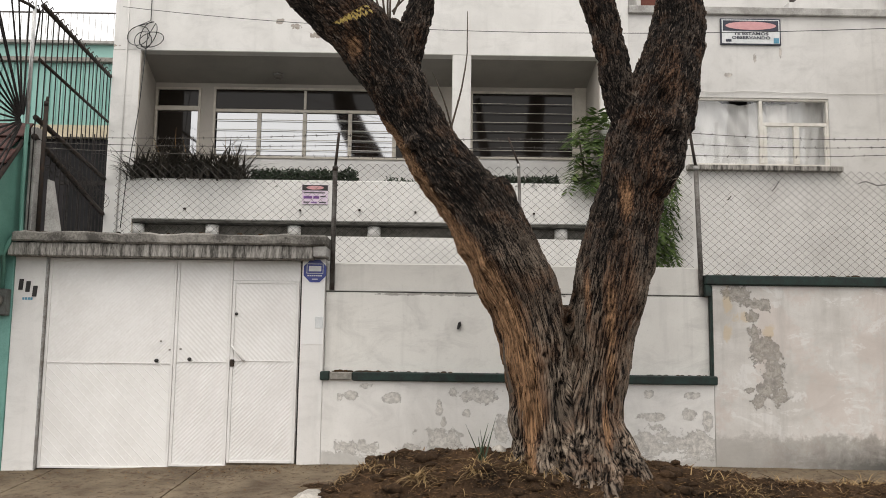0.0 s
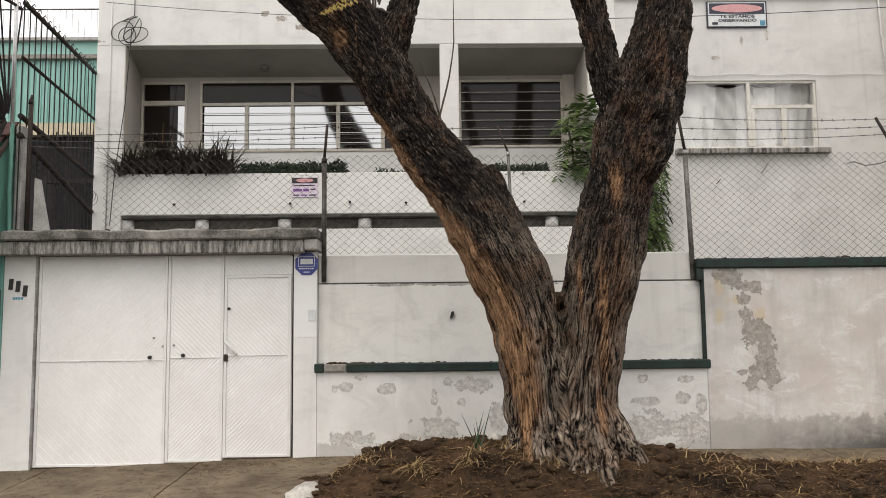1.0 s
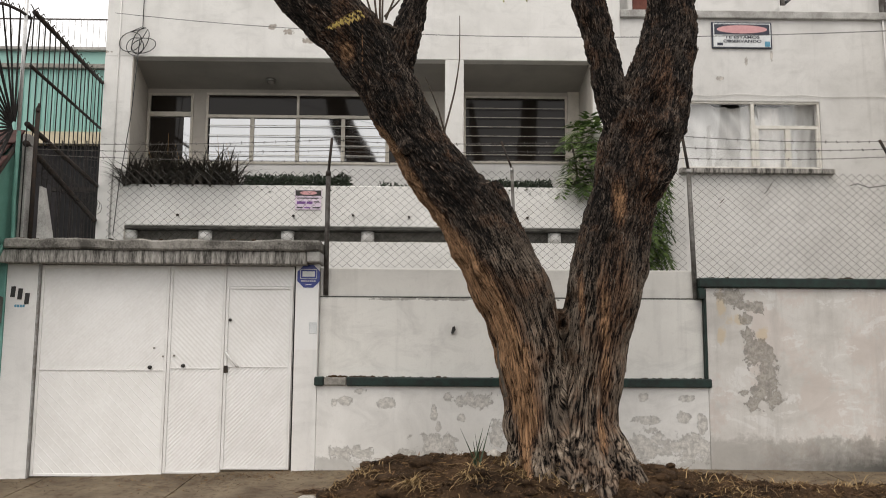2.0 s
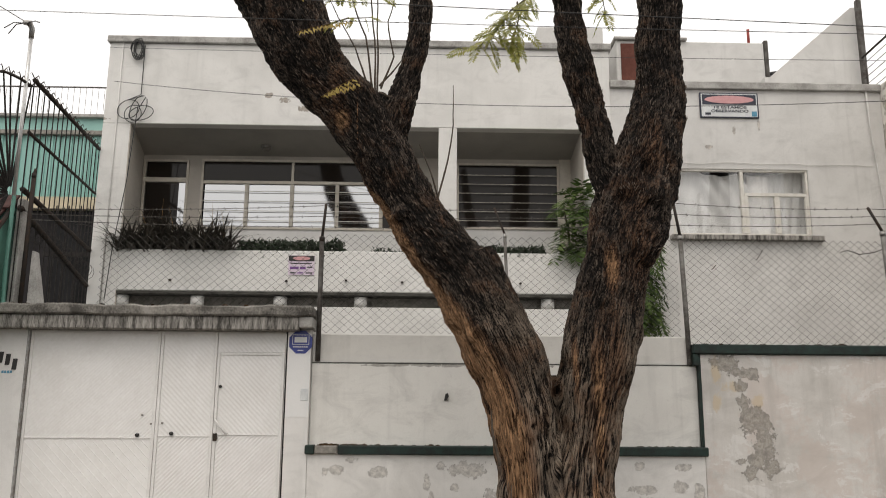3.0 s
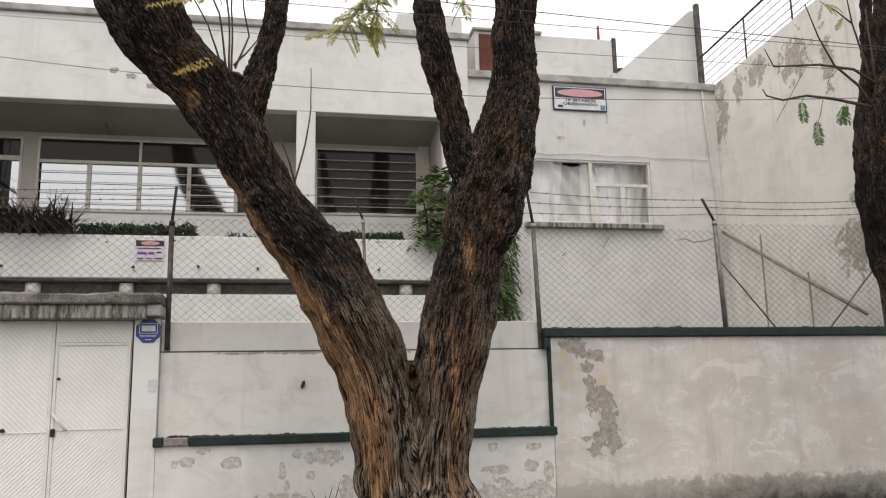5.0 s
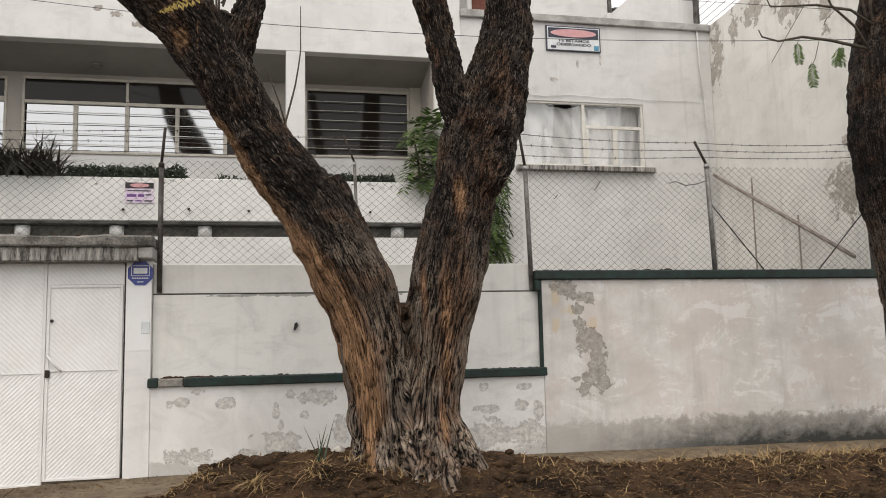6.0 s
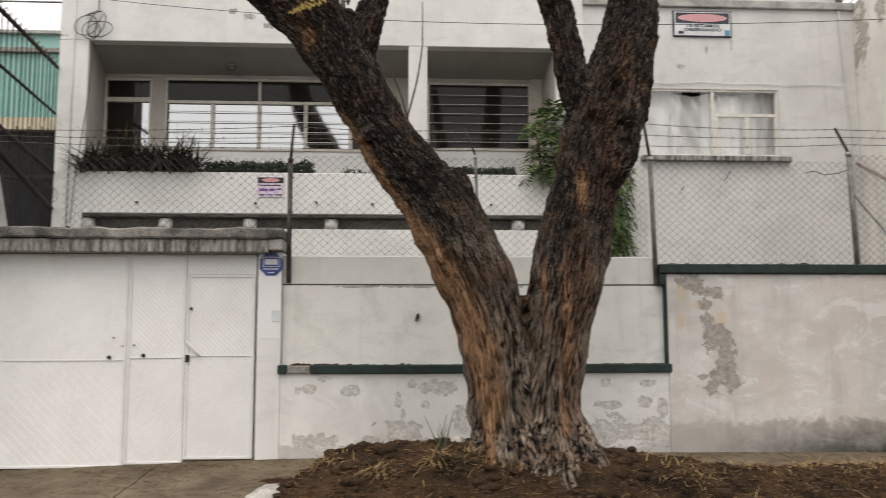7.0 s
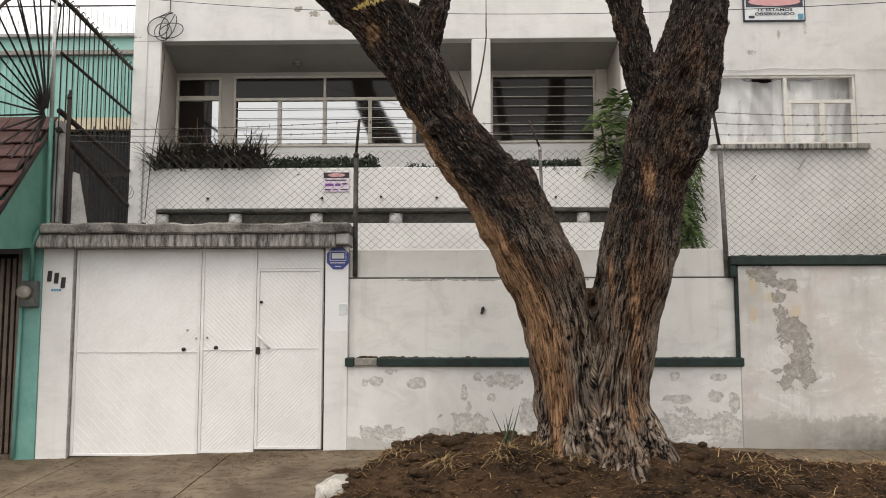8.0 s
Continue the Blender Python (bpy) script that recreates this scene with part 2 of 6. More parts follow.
m_bars = plain("grey_iron_bars", (0.035, 0.031, 0.029), (0.02, 0.018, 0.017), rough=0.75, metal=0.0, scale=12, bump=0.2)
m_galv = plain("galvanised_steel", (0.42, 0.42, 0.41), (0.22, 0.20, 0.18), rough=0.5, metal=0.6, scale=9, bump=0.2)
m_post = plain("weathered_post_steel", (0.13, 0.125, 0.115), (0.05, 0.04, 0.035), rough=0.6, metal=0.45, scale=7, bump=0.3)
m_mesh = plain("chain_link_wire", (0.085, 0.08, 0.075), (0.05, 0.043, 0.038), rough=0.6, metal=0.3, scale=3, bump=0)
m_grey_post = plain("galvanised_post", (0.26, 0.255, 0.24), (0.10, 0.088, 0.078), rough=0.6, metal=0.3, scale=7, bump=0.3)
m_rail = plain("faded_pipe_paint", (0.36, 0.31, 0.28), (0.20, 0.16, 0.14), rough=0.7, scale=7, bump=0.2)
m_pole = plain("bright_galvanised_pole", (0.72, 0.72, 0.71), (0.55, 0.55, 0.54), rough=0.35, metal=0.55, scale=6, bump=0.1)
m_wire = plain("black_cable", (0.03, 0.03, 0.03), rough=0.6, scale=5, bump=0)
m_frame = plain("window_frame_paint", (0.66, 0.61, 0.53), (0.54, 0.50, 0.43), rough=0.5, scale=6, bump=0.1)
m_frame_white = plain("white_window_frame", (0.76, 0.74, 0.69), (0.62, 0.59, 0.53), rough=0.5, scale=6, bump=0.15)
m_tile = plain("brown_roof_tile", (0.105, 0.05, 0.043), (0.055, 0.032, 0.03), rough=0.75, scale=7, bump=0.4, piece=0.5)
m_brown = plain("brown_gate_steel", (0.17, 0.125, 0.095), (0.10, 0.075, 0.06), rough=0.45, metal=0.4, scale=5, bump=0.1)
m_meter = plain("meter_case", (0.10, 0.11, 0.10), (0.06, 0.06, 0.055), rough=0.5, scale=9)
m_meter_glass = plain("meter_dome", (0.36, 0.335, 0.29), (0.24, 0.22, 0.19), rough=0.15, scale=14, bump=0)
m_blue = plain("blue_sign", (0.03, 0.05, 0.26), (0.025, 0.04, 0.2), rough=0.35, scale=8, bump=0)
m_signwhite = plain("sign_white", (0.72, 0.74, 0.74), (0.60, 0.62, 0.63), rough=0.45, scale=9, bump=0)
m_navy = plain("sign_navy", (0.028, 0.032, 0.055), rough=0.45, scale=9, bump=0)
m_pink = plain("sign_faded_pink", (0.66, 0.36, 0.36), (0.58, 0.29, 0.30), rough=0.45, scale=9, bump=0)
m_lilac = plain("sign_lilac", (0.62, 0.50, 0.64), (0.70, 0.62, 0.68), rough=0.5, scale=25, bump=0)
m_purple = plain("sign_purple", (0.20, 0.07, 0.30), rough=0.5, scale=9, bump=0)
m_skyblue = plain("sign_sky_blue", (0.10, 0.33, 0.48), rough=0.5, scale=9, bump=0)
m_black = plain("black_paint", (0.03, 0.028, 0.027), rough=0.6, scale=9, bump=0)
m_red = plain("red_pipe_paint", (0.35, 0.05, 0.04), rough=0.6, scale=9)
m_rust = plain("rust_brown_shutter", (0.15, 0.055, 0.04), rough=0.7, scale=5)
m_tank = plain("black_tank", (0.02, 0.02, 0.022), rough=0.5, scale=3)
m_stone = plain("pale_stone", (0.55, 0.52, 0.47), (0.32, 0.30, 0.27), rough=0.85, scale=6, bump=0.6)
m_road = plain("asphalt", (0.06, 0.058, 0.055), (0.04, 0.04, 0.038), rough=0.9, scale=3, bump=0.5, fine=140)
m_twig = plain("twig_bark", (0.11, 0.085, 0.065), (0.06, 0.05, 0.04), rough=0.85, scale=20)
m_lamp = plain("lamp_glass", (0.22, 0.20, 0.18), rough=0.35, scale=10, bump=0)


def leaf_material(name, c, c2, rough=0.5, thin=0.0):
    m, nt, b = start(name, rough)
    r = nd(nt, "NewGeometry", 8)
    g = nd(nt, "TexNoise", Vector=place(nt), Scale=9.0, Detail=3.0)
    f = math2(nt, "ADD", math2(nt, "MULTIPLY", r, 0.7), math2(nt, "MULTIPLY", g, 0.3))
    col = mixc(nt, f, c, c2)
    nt.links.new(col, b.inputs["Base Color"])
    if thin:
        mix = nt.nodes.new("ShaderNodeMixShader")
        mix.inputs[0].default_value = thin
        t = nd(nt, "BsdfTranslucent", Color=col)
        nt.links.new(b.outputs[0], mix.inputs[1])
        nt.links.new(t, mix.inputs[2])
        nt.links.new(mix.outputs[0], nt.nodes["Material Output"].inputs[0])
    return m


m_leaf = leaf_material("shrub_leaf", (0.016, 0.040, 0.012), (0.13, 0.185, 0.055), 0.75, 0.2)
m_hedge = leaf_material("low_hedge_leaf", (0.009, 0.018, 0.009), (0.024, 0.042, 0.018))
m_spiky = leaf_material("spiky_plant_leaf", (0.018, 0.018, 0.015), (0.095, 0.080, 0.062), 0.55)
m_pinnate = leaf_material("feathery_leaf", (0.22, 0.26, 0.06), (0.48, 0.44, 0.14), 0.5, 0.5)
m_yellow = leaf_material("yellowing_leaf", (0.24, 0.15, 0.02), (0.42, 0.32, 0.07), 0.5, 0.4)
m_straw = leaf_material("dry_straw", (0.09, 0.05, 0.02), (0.27, 0.165, 0.066), 0.8)
m_tuft = leaf_material("dry_grass", (0.13, 0.085, 0.04), (0.46, 0.32, 0.16), 0.8)
m_litter = leaf_material("leaf_litter", (0.012, 0.008, 0.006), (0.19, 0.105, 0.048), 0.85)
m_blade = leaf_material("green_blade", (0.014, 0.028, 0.014), (0.04, 0.065, 0.03))


def glass(name, c, rough, metal, spec=0.5):
    m, nt, b = start(name, rough, metal)
    b.inputs["Base Color"].default_value = rgb(c)
    b.inputs["Specular IOR Level"].default_value = spec
    w = nd(nt, "TexNoise", Vector=place(nt), Scale=1.6, Detail=2.0)
    bumpy(nt, b, w, 0.04, 0.02)
    return m


# opaque dark colour stands in for the unlit room behind clear glass
m_dark_glass = glass("dark_pane", (0.020, 0.016, 0.013), 0.05, 0.0, 0.25)
m_film_glass = glass("mirror_film_pane", (0.50, 0.51, 0.52), 0.05, 1.0)


def clear_glass():
    m = bpy.data.materials.new("clear_pane")
    m.use_nodes = True
    nt = m.node_tree
    nt.nodes.clear()
    out = nt.nodes.new("ShaderNodeOutputMaterial")
    mix = nt.nodes.new("ShaderNodeMixShader")
    t = nt.nodes.new("ShaderNodeBsdfTransparent")
    g = nt.nodes.new("ShaderNodeBsdfGlossy")
    g.inputs["Roughness"].default_value = 0.03
    mix.inputs[0].default_value = 0.07
    nt.links.new(t.outputs[0], mix.inputs[1])
    nt.links.new(g.outputs[0], mix.inputs[2])
    nt.links.new(mix.outputs[0], out.inputs[0])
    return m


m_clear = clear_glass()
m_curtain = plain("grey_curtain", (0.74, 0.74, 0.73), (0.60, 0.60, 0.59), rough=0.9, scale=2, stretch=(4, 1, 0.9), bump=0.1)
m_sheet = plain("white_sheet", (0.82, 0.81, 0.79), rough=0.9, scale=3, bump=0.05)


def pavement_material():
    m, nt, b = start("stained_pavement", 0.9)
    c = nd(nt, "TexCoord", 3)
    big = nd(nt, "TexNoise", Vector=c, Scale=1.2, Detail=8.0, Roughness=0.65)
    fine = nd(nt, "TexNoise", Vector=c, Scale=55.0, Detail=5.0, Roughness=0.7)
    spot = nd(nt, "TexNoise", Vector=c, Scale=9.0, Detail=6.0, Roughness=0.7)
    col = mixc(nt, ramp(nt, big, 0.35, 0.65), (0.09, 0.065, 0.042), (0.245, 0.195, 0.132))
    col = mixc(nt, math2(nt, "MULTIPLY", ramp(nt, fine, 0.4, 0.7), 0.4), col, (0.12, 0.105, 0.09))
    col = mixc(nt, math2(nt, "MULTIPLY", ramp(nt, spot, 0.52, 0.64), 0.75), col, (0.075, 0.045, 0.03))
    pit = nd(nt, "TexVoronoi", Vector=c, Scale=28.0)
    col = mixc(nt, math2(nt, "MULTIPLY", ramp(nt, pit, 0.18, 0.05), 0.6), col, (0.05, 0.04, 0.03))
    nt.links.new(col, b.inputs["Base Color"])
    bumpy(nt, b, math2(nt, "ADD", fine, spot), 0.5, 0.008)
    return m


m_pave = pavement_material()


def earth_material():
    m, nt, b = start("earth_with_litter", 0.95)
    c = nd(nt, "TexCoord", 3)
    big = nd(nt, "TexNoise", Vector=c, Scale=2.2, Detail=8.0, Roughness=0.7)
    fine = nd(nt, "TexNoise", Vector=c, Scale=38.0, Detail=6.0, Roughness=0.75)
    col = mixc(nt, ramp(nt, big, 0.35, 0.65), (0.012, 0.008, 0.005), (0.085, 0.050, 0.027))
    col = mixc(nt, ramp(nt, fine, 0.54, 0.72), col, (0.16, 0.095, 0.046))
    nt.links.new(col, b.inputs["Base Color"])
    bumpy(nt, b, fine, 0.9, 0.03)
    return m


m_earth = earth_material()


def bark_material():
    """Uses two values stored on the mesh: grain (around, around, along) and raw (where the bark has come off)."""
    m, nt, b = start("furrowed_bark", 0.72)
    g = nd(nt, "Attribute", 1, attribute_name="grain")
    raw = nd(nt, "Attribute", 2, attribute_name="raw")
    rise = nd(nt, "Attribute", 2, attribute_name="rise")
    sx = nt.nodes.new("ShaderNodeSeparateXYZ")
    nt.links.new(nd(nt, "TexCoord", 3), sx.inputs[0])
    warp = nd(nt, "TexNoise", 1, Vector=nd(nt, "VectorMath", operation="MULTIPLY", i0=g, i1=(6, 6, 2.5)), Scale=1.0, Detail=3.0)
    gw = nd(nt, "VectorMath", operation="ADD", i0=g, i1=nd(nt, "VectorMath", operation="MULTIPLY", i0=warp, i1=(0.028, 0.028, 0.05)))
    lng = nd(nt, "TexNoise", Vector=nd(nt, "VectorMath", operation="MULTIPLY", i0=gw, i1=(80, 80, 2.4)), Scale=1.0, Detail=7.0, Roughness=0.7)
    pl = nd(nt, "TexNoise", Vector=nd(nt, "VectorMath", operation="MULTIPLY", i0=gw, i1=(150, 150, 9)), Scale=1.0, Detail=6.0, Roughness=0.75)
    scale_f = nd(nt, "TexNoise", Vector=nd(nt, "VectorMath", operation="MULTIPLY", i0=gw, i1=(75, 75, 42)), Scale=1.0, Detail=7.0, Roughness=0.75)
    # factor by height: bark paler low down, darker up the limbs
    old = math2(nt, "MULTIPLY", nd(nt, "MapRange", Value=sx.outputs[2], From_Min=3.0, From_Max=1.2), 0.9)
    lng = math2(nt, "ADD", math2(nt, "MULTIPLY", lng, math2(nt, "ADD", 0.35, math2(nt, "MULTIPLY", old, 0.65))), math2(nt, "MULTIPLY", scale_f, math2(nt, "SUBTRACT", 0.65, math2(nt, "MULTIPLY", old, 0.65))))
    pat = nd(nt, "TexNoise", Vector=gw, Scale=3.4, Detail=6.0, Roughness=0.65)
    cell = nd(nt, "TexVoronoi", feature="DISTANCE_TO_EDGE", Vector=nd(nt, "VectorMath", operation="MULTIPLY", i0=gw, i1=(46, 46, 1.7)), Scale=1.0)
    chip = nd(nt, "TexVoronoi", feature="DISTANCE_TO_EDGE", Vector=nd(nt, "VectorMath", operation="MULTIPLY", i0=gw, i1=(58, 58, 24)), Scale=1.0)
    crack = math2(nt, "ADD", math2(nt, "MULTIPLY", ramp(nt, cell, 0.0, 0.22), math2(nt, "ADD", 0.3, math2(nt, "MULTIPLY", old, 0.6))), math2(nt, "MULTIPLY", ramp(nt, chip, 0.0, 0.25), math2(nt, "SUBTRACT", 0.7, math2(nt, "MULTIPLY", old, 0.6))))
    # relief height paints furrow shade and lit crests into the bark colour
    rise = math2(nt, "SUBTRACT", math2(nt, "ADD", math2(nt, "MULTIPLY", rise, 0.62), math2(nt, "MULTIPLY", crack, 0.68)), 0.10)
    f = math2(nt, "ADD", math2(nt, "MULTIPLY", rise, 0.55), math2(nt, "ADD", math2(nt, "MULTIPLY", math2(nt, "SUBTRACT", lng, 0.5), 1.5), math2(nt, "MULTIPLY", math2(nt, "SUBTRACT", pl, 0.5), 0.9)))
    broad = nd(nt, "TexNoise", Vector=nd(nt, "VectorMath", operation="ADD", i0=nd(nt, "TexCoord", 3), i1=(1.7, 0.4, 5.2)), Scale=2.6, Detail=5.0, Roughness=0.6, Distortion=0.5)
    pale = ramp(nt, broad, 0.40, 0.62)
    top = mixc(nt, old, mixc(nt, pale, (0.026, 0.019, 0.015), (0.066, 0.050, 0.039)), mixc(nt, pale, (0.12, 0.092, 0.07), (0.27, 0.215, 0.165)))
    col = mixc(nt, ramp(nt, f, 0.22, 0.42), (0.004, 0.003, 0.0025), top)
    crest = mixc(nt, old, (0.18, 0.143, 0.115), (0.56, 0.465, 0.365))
    col = mixc(nt, math2(nt, "MULTIPLY", math2(nt, "ADD", 0.25, math2(nt, "MULTIPLY", pale, 0.75)), math2(nt, "MULTIPLY", ramp(nt, pat, 0.38, 0.56), ramp(nt, f, 0.44, 0.66))), col, crest)
    rusty = nd(nt, "TexNoise", Vector=nd(nt, "VectorMath", operation="ADD", i0=gw, i1=(4.1, 7.7, 2.3)), Scale=4.0, Detail=5.0, Roughness=0.65)
    k = math2(nt, "ADD", raw, math2(nt, "MULTIPLY", math2(nt, "SUBTRACT", lng, 0.5), 1.5))
    k = math2(nt, "ADD", k, math2(nt, "MULTIPLY", math2(nt, "SUBTRACT", pat, 0.5), 0.9))
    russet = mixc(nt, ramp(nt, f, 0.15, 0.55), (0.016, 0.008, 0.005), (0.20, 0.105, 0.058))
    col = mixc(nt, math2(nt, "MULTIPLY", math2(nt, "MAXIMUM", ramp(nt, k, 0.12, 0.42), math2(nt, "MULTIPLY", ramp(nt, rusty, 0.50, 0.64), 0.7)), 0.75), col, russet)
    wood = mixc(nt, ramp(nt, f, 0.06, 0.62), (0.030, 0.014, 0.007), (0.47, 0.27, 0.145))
    col = mixc(nt, math2(nt, "MULTIPLY", ramp(nt, k, 0.55, 0.80), 0.92), col, wood)
    nt.links.new(col, b.inputs["Base Color"])
    bumpy(nt, b, f, 1.0, 0.02)
    return m


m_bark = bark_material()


# ---- mesh helpers ----
def thing(name, at, label, category, group="", kind=""):
    """An Empty at a thing's base, for parts to hang under."""
    e = new(name)
    e.empty_display_size = 0.1
    e.location = at
    return tagged(e, label, category, group, kind)


def as_mesh(name, bm):
    me = bpy.data.meshes.new(name)
    bm.to_mesh(me)
    bm.free()
    return me


def hang(ob, parent):
    if parent is not None:
        ob.parent = parent
        ob.matrix_parent_inverse = Matrix.Translation(-parent.location)
    return ob


def part(name, bm, material, parent=None, label="", smooth=False):
    me = as_mesh(name, bm) if isinstance(bm, bmesh.types.BMesh) else bm
    if not me.materials:
        me.materials.append(material)
    if smooth:
        me.polygons.foreach_set("use_smooth", [True] * len(me.polygons))
    ob = hang(new(name, me), parent)
    return tagged(ob, label) if label else ob


def box(x0, x1, y0, y1, z0, z1, bevel=0.006, bm=None):
    bm = bm or bmesh.new()
    m = Matrix.LocRotScale(((x0 + x1) / 2, (y0 + y1) / 2, (z0 + z1) / 2), None, (x1 - x0, y1 - y0, z1 - z0))
    made = bmesh.ops.create_cube(bm, size=1, matrix=m)
    if bevel:
        edges = {e for v in made["verts"] for e in v.link_edges}
        bmesh.ops.bevel(bm, geom=list(edges), offset=bevel, segments=1, affect="EDGES")
    return bm


def tube_data(points, radii, sides=8, cap=True):
    """Vertices and faces of a tube along points."""
    pts = [Vector(p) for p in points]
    if not hasattr(radii, "__len__"):
        radii = [radii] * len(pts)
    verts, faces = [], []
    ref = None
    for i, p in enumerate(pts):
        d = (pts[min(i + 1, len(pts) - 1)] - pts[max(i - 1, 0)]).normalized()
        if ref is None:
            ref = d.orthogonal().normalized()
        a = (ref - d * ref.dot(d))
        a = a.normalized() if a.length > 1e-6 else d.orthogonal().normalized()
        ref = a
        b = d.cross(a)
        for k in range(sides):
            t = 2 * math.pi * k / sides
            verts.append(p + (a * math.cos(t) + b * math.sin(t)) * radii[i])
        if i:
            for k in range(sides):
                n = (k + 1) % sides
                o = i * sides
                faces.append((o - sides + k, o - sides + n, o + n, o + k))
    if cap:
        faces.append(tuple(reversed(range(sides))))
        faces.append(tuple(range(len(verts) - sides, len(verts))))
    return verts, faces


def pile(shapes):
    """One mesh from several (verts, faces)."""
    V, F = [], []
    for v, f in shapes:
        o = len(V)
        V.extend(v)
        F.extend(tuple(i + o for i in q) for q in f)
    me = bpy.data.meshes.new("mesh")
    me.from_pydata([tuple(v) for v in V], [], F)
    me.validate()
    return me


def tube(name, points, radii, material, parent=None, sides=8, label=""):
    return part(name, pile([tube_data(points, radii, sides)]), material, parent, label, smooth=sides > 5)


def plate(name, outline, y, depth, material, parent=None, label=""):
    """A flat plate in x and z whose face lies at y and whose back lies depth behind it."""
    n = len(outline)
    v = [(x, y, z) for x, z in outline] + [(x, y + depth, z) for x, z in outline]
    f = [tuple(range(n)), tuple(reversed(range(n, 2 * n)))] + [(i, i + n, (i + 1) % n + n, (i + 1) % n) for i in range(n)]
    me = bpy.data.meshes.new(name)
    me.from_pydata(v, [], f)
    bm = bmesh.new()
    bm.from_mesh(me)
    bmesh.ops.recalc_face_normals(bm, faces=bm.faces)
    return part(name, bm, material, parent, label)


def sagging(a, b, sag, n=14):
    a, b = Vector(a), Vector(b)
    return [a.lerp(b, i / n) - Vector((0, 0, sag * 4 * (i / n) * (1 - i / n))) for i in range(n + 1)]


# ---- ground ----
def foot(x):
    """Height of the pavement along the street wall."""
    return float(np.interp(x, [-9, -3.1, 0, 1.5, 5, 10, 14], [-0.2, -0.11, -0.01, 0.03, 0.03, -0.02, -0.06]))


def pavement_z(x, y):
    return foot(x) + 0.055 * y


def mound_z(x, y):
    crest = float(np.interp(x, [0.1, 0.45, 0.73, 1.03, 1.4, 2.0, 3.0, 3.6, 4.2, 4.9, 5.7, 8, 14], [-0.25, -0.08, 0.08, 0.28, 0.36, 0.41, 0.41, 0.36, 0.24, 0.13, 0.10, 0.10, 0.10]))
    low = pavement_z(x, y) - 0.04
    back = float(np.interp(y, [-1.85, -1.5, -1.2, -0.95, -0.8], [1, 0.9, 0.55, 0.12, 0]))
    front = float(np.interp(y, [-3.2, -2.9, -2.4, -1.9], [0, 0.25, 0.72, 1]))
    lump = noise.noise((x * 1.7, y * 1.7, 3.0)) * 0.07 + noise.noise((x * 4.5, y * 7, 1.0)) * 0.06 + (0.3 - abs(noise.noise((x * 9, y * 14, 2.0)))) * 0.09 + noise.noise((x * 30, y * 30, 4.0)) * 0.022
    k = min(back, front)
    return low + (crest - low) * k + lump * min(1, k * 3)


bm = bmesh.new()
bmesh.ops.create_grid(bm, x_segments=8, y_segments=8, size=900, matrix=Matrix.Translation((0, 0, -0.42)))
tagged(part("ground", bm, m_road), "dark worn asphalt ground reaching to the horizon", "ground", kind="structure")


def height_sheet(name, x0, x1, y0, y1, nx, ny, zf, skirt=0.4):
    xs, ys = np.linspace(x0, x1, nx), np.linspace(y0, y1, ny)
    v = [(x, y, zf(x, y)) for y in ys for x in xs]
    f = [(j * nx + i, j * nx + i + 1, (j + 1) * nx + i + 1, (j + 1) * nx + i) for j in range(ny - 1) for i in range(nx - 1)]
    rim = [i for i in range(nx)] + [j * nx + nx - 1 for j in range(1, ny)] + [(ny - 1) * nx + i for i in range(nx - 2, -1, -1)] + [j * nx for j in range(ny - 2, 0, -1)]
    o = len(v)
    v += [(v[i][0], v[i][1], v[i][2] - skirt) for i in rim]
    f += [(rim[(k + 1) % len(rim)], rim[k], o + k, o + (k + 1) % len(rim)) for k in range(len(rim))]
    me = bpy.data.meshes.new(name)
    me.from_pydata(v, [], f)
    return me


def pave(x, y):
    return pavement_z(x, y) + noise.noise((x * 2.0, y * 2.0, 0)) * 0.008


SEAMS = [-4.6, -2.85, -1.08, 0.75, 2.6, 4.45, 6.3, 8.15, 10.0, 12.5]
tagged(new("pavement"), "stained concrete pavement slabs along the street wall", "pavement", kind="structure")
pavement = bpy.data.objects["pavement"]
for a, b in zip(SEAMS, SEAMS[1:]):
    part("slab", height_sheet("slab", a + 0.008, b - 0.008, -3.6, 0.3, 20, 34, pave), m_pave, pavement)
tagged(part("joint_bed", height_sheet("joint_bed", -4.6, 12.5, -3.58, 0.28, 60, 12, lambda x, y: pavement_z(x, y) - 0.025, 0.2), m_bare, pavement), "dark joints between the slabs")

mound = part("earth_mound", height_sheet("earth_mound", 0.12, 12.4, -3.25, -0.75, 620, 130, mound_z), m_earth, None, smooth=True)
tagged(mound, "dark earth mound with dry leaf litter round the tree", "earth")

# ---- street wall ----
tagged(part("wall_street_pier", box(-3.45, -3.07, -0.0, 0.45, -0.4, 2.42), m_pillar), "white plastered gate pier", "wall", kind="structure")
tagged(part("wall_gate_pier", box(0.02, 0.30, 0.0, 0.45, -0.4, 2.44), m_pillar), "white plastered pier beside the gate", "wall", kind="structure")
low = part("wall_street_low", box(0.303, 4.99, 0.0, 0.28, -0.4, 1.03), m_low)
tagged(low, "white street wall with flaking paint and a damp foot", "wall", kind="structure")
tagged(part("wall_street_infill", box(0.303, 4.97, 0.07, 0.26, 1.03, 2.05, 0.01), m_panel), "grey-white plastered infill panel of the street wall", "wall", kind="structure")
tagged(part("wall_street_top", box(0.303, 4.93, 0.085, 0.25, 2.055, 2.40, 0.008), m_band), "grey concrete band topping the infill panel", "wall", kind="structure")
tagged(part("wall_street_right", box(4.993, 10.0, 0.0, 0.28, -0.4, 2.185), m_right), "white and pinkish street wall, paint split down to bare cement", "wall", kind="structure")
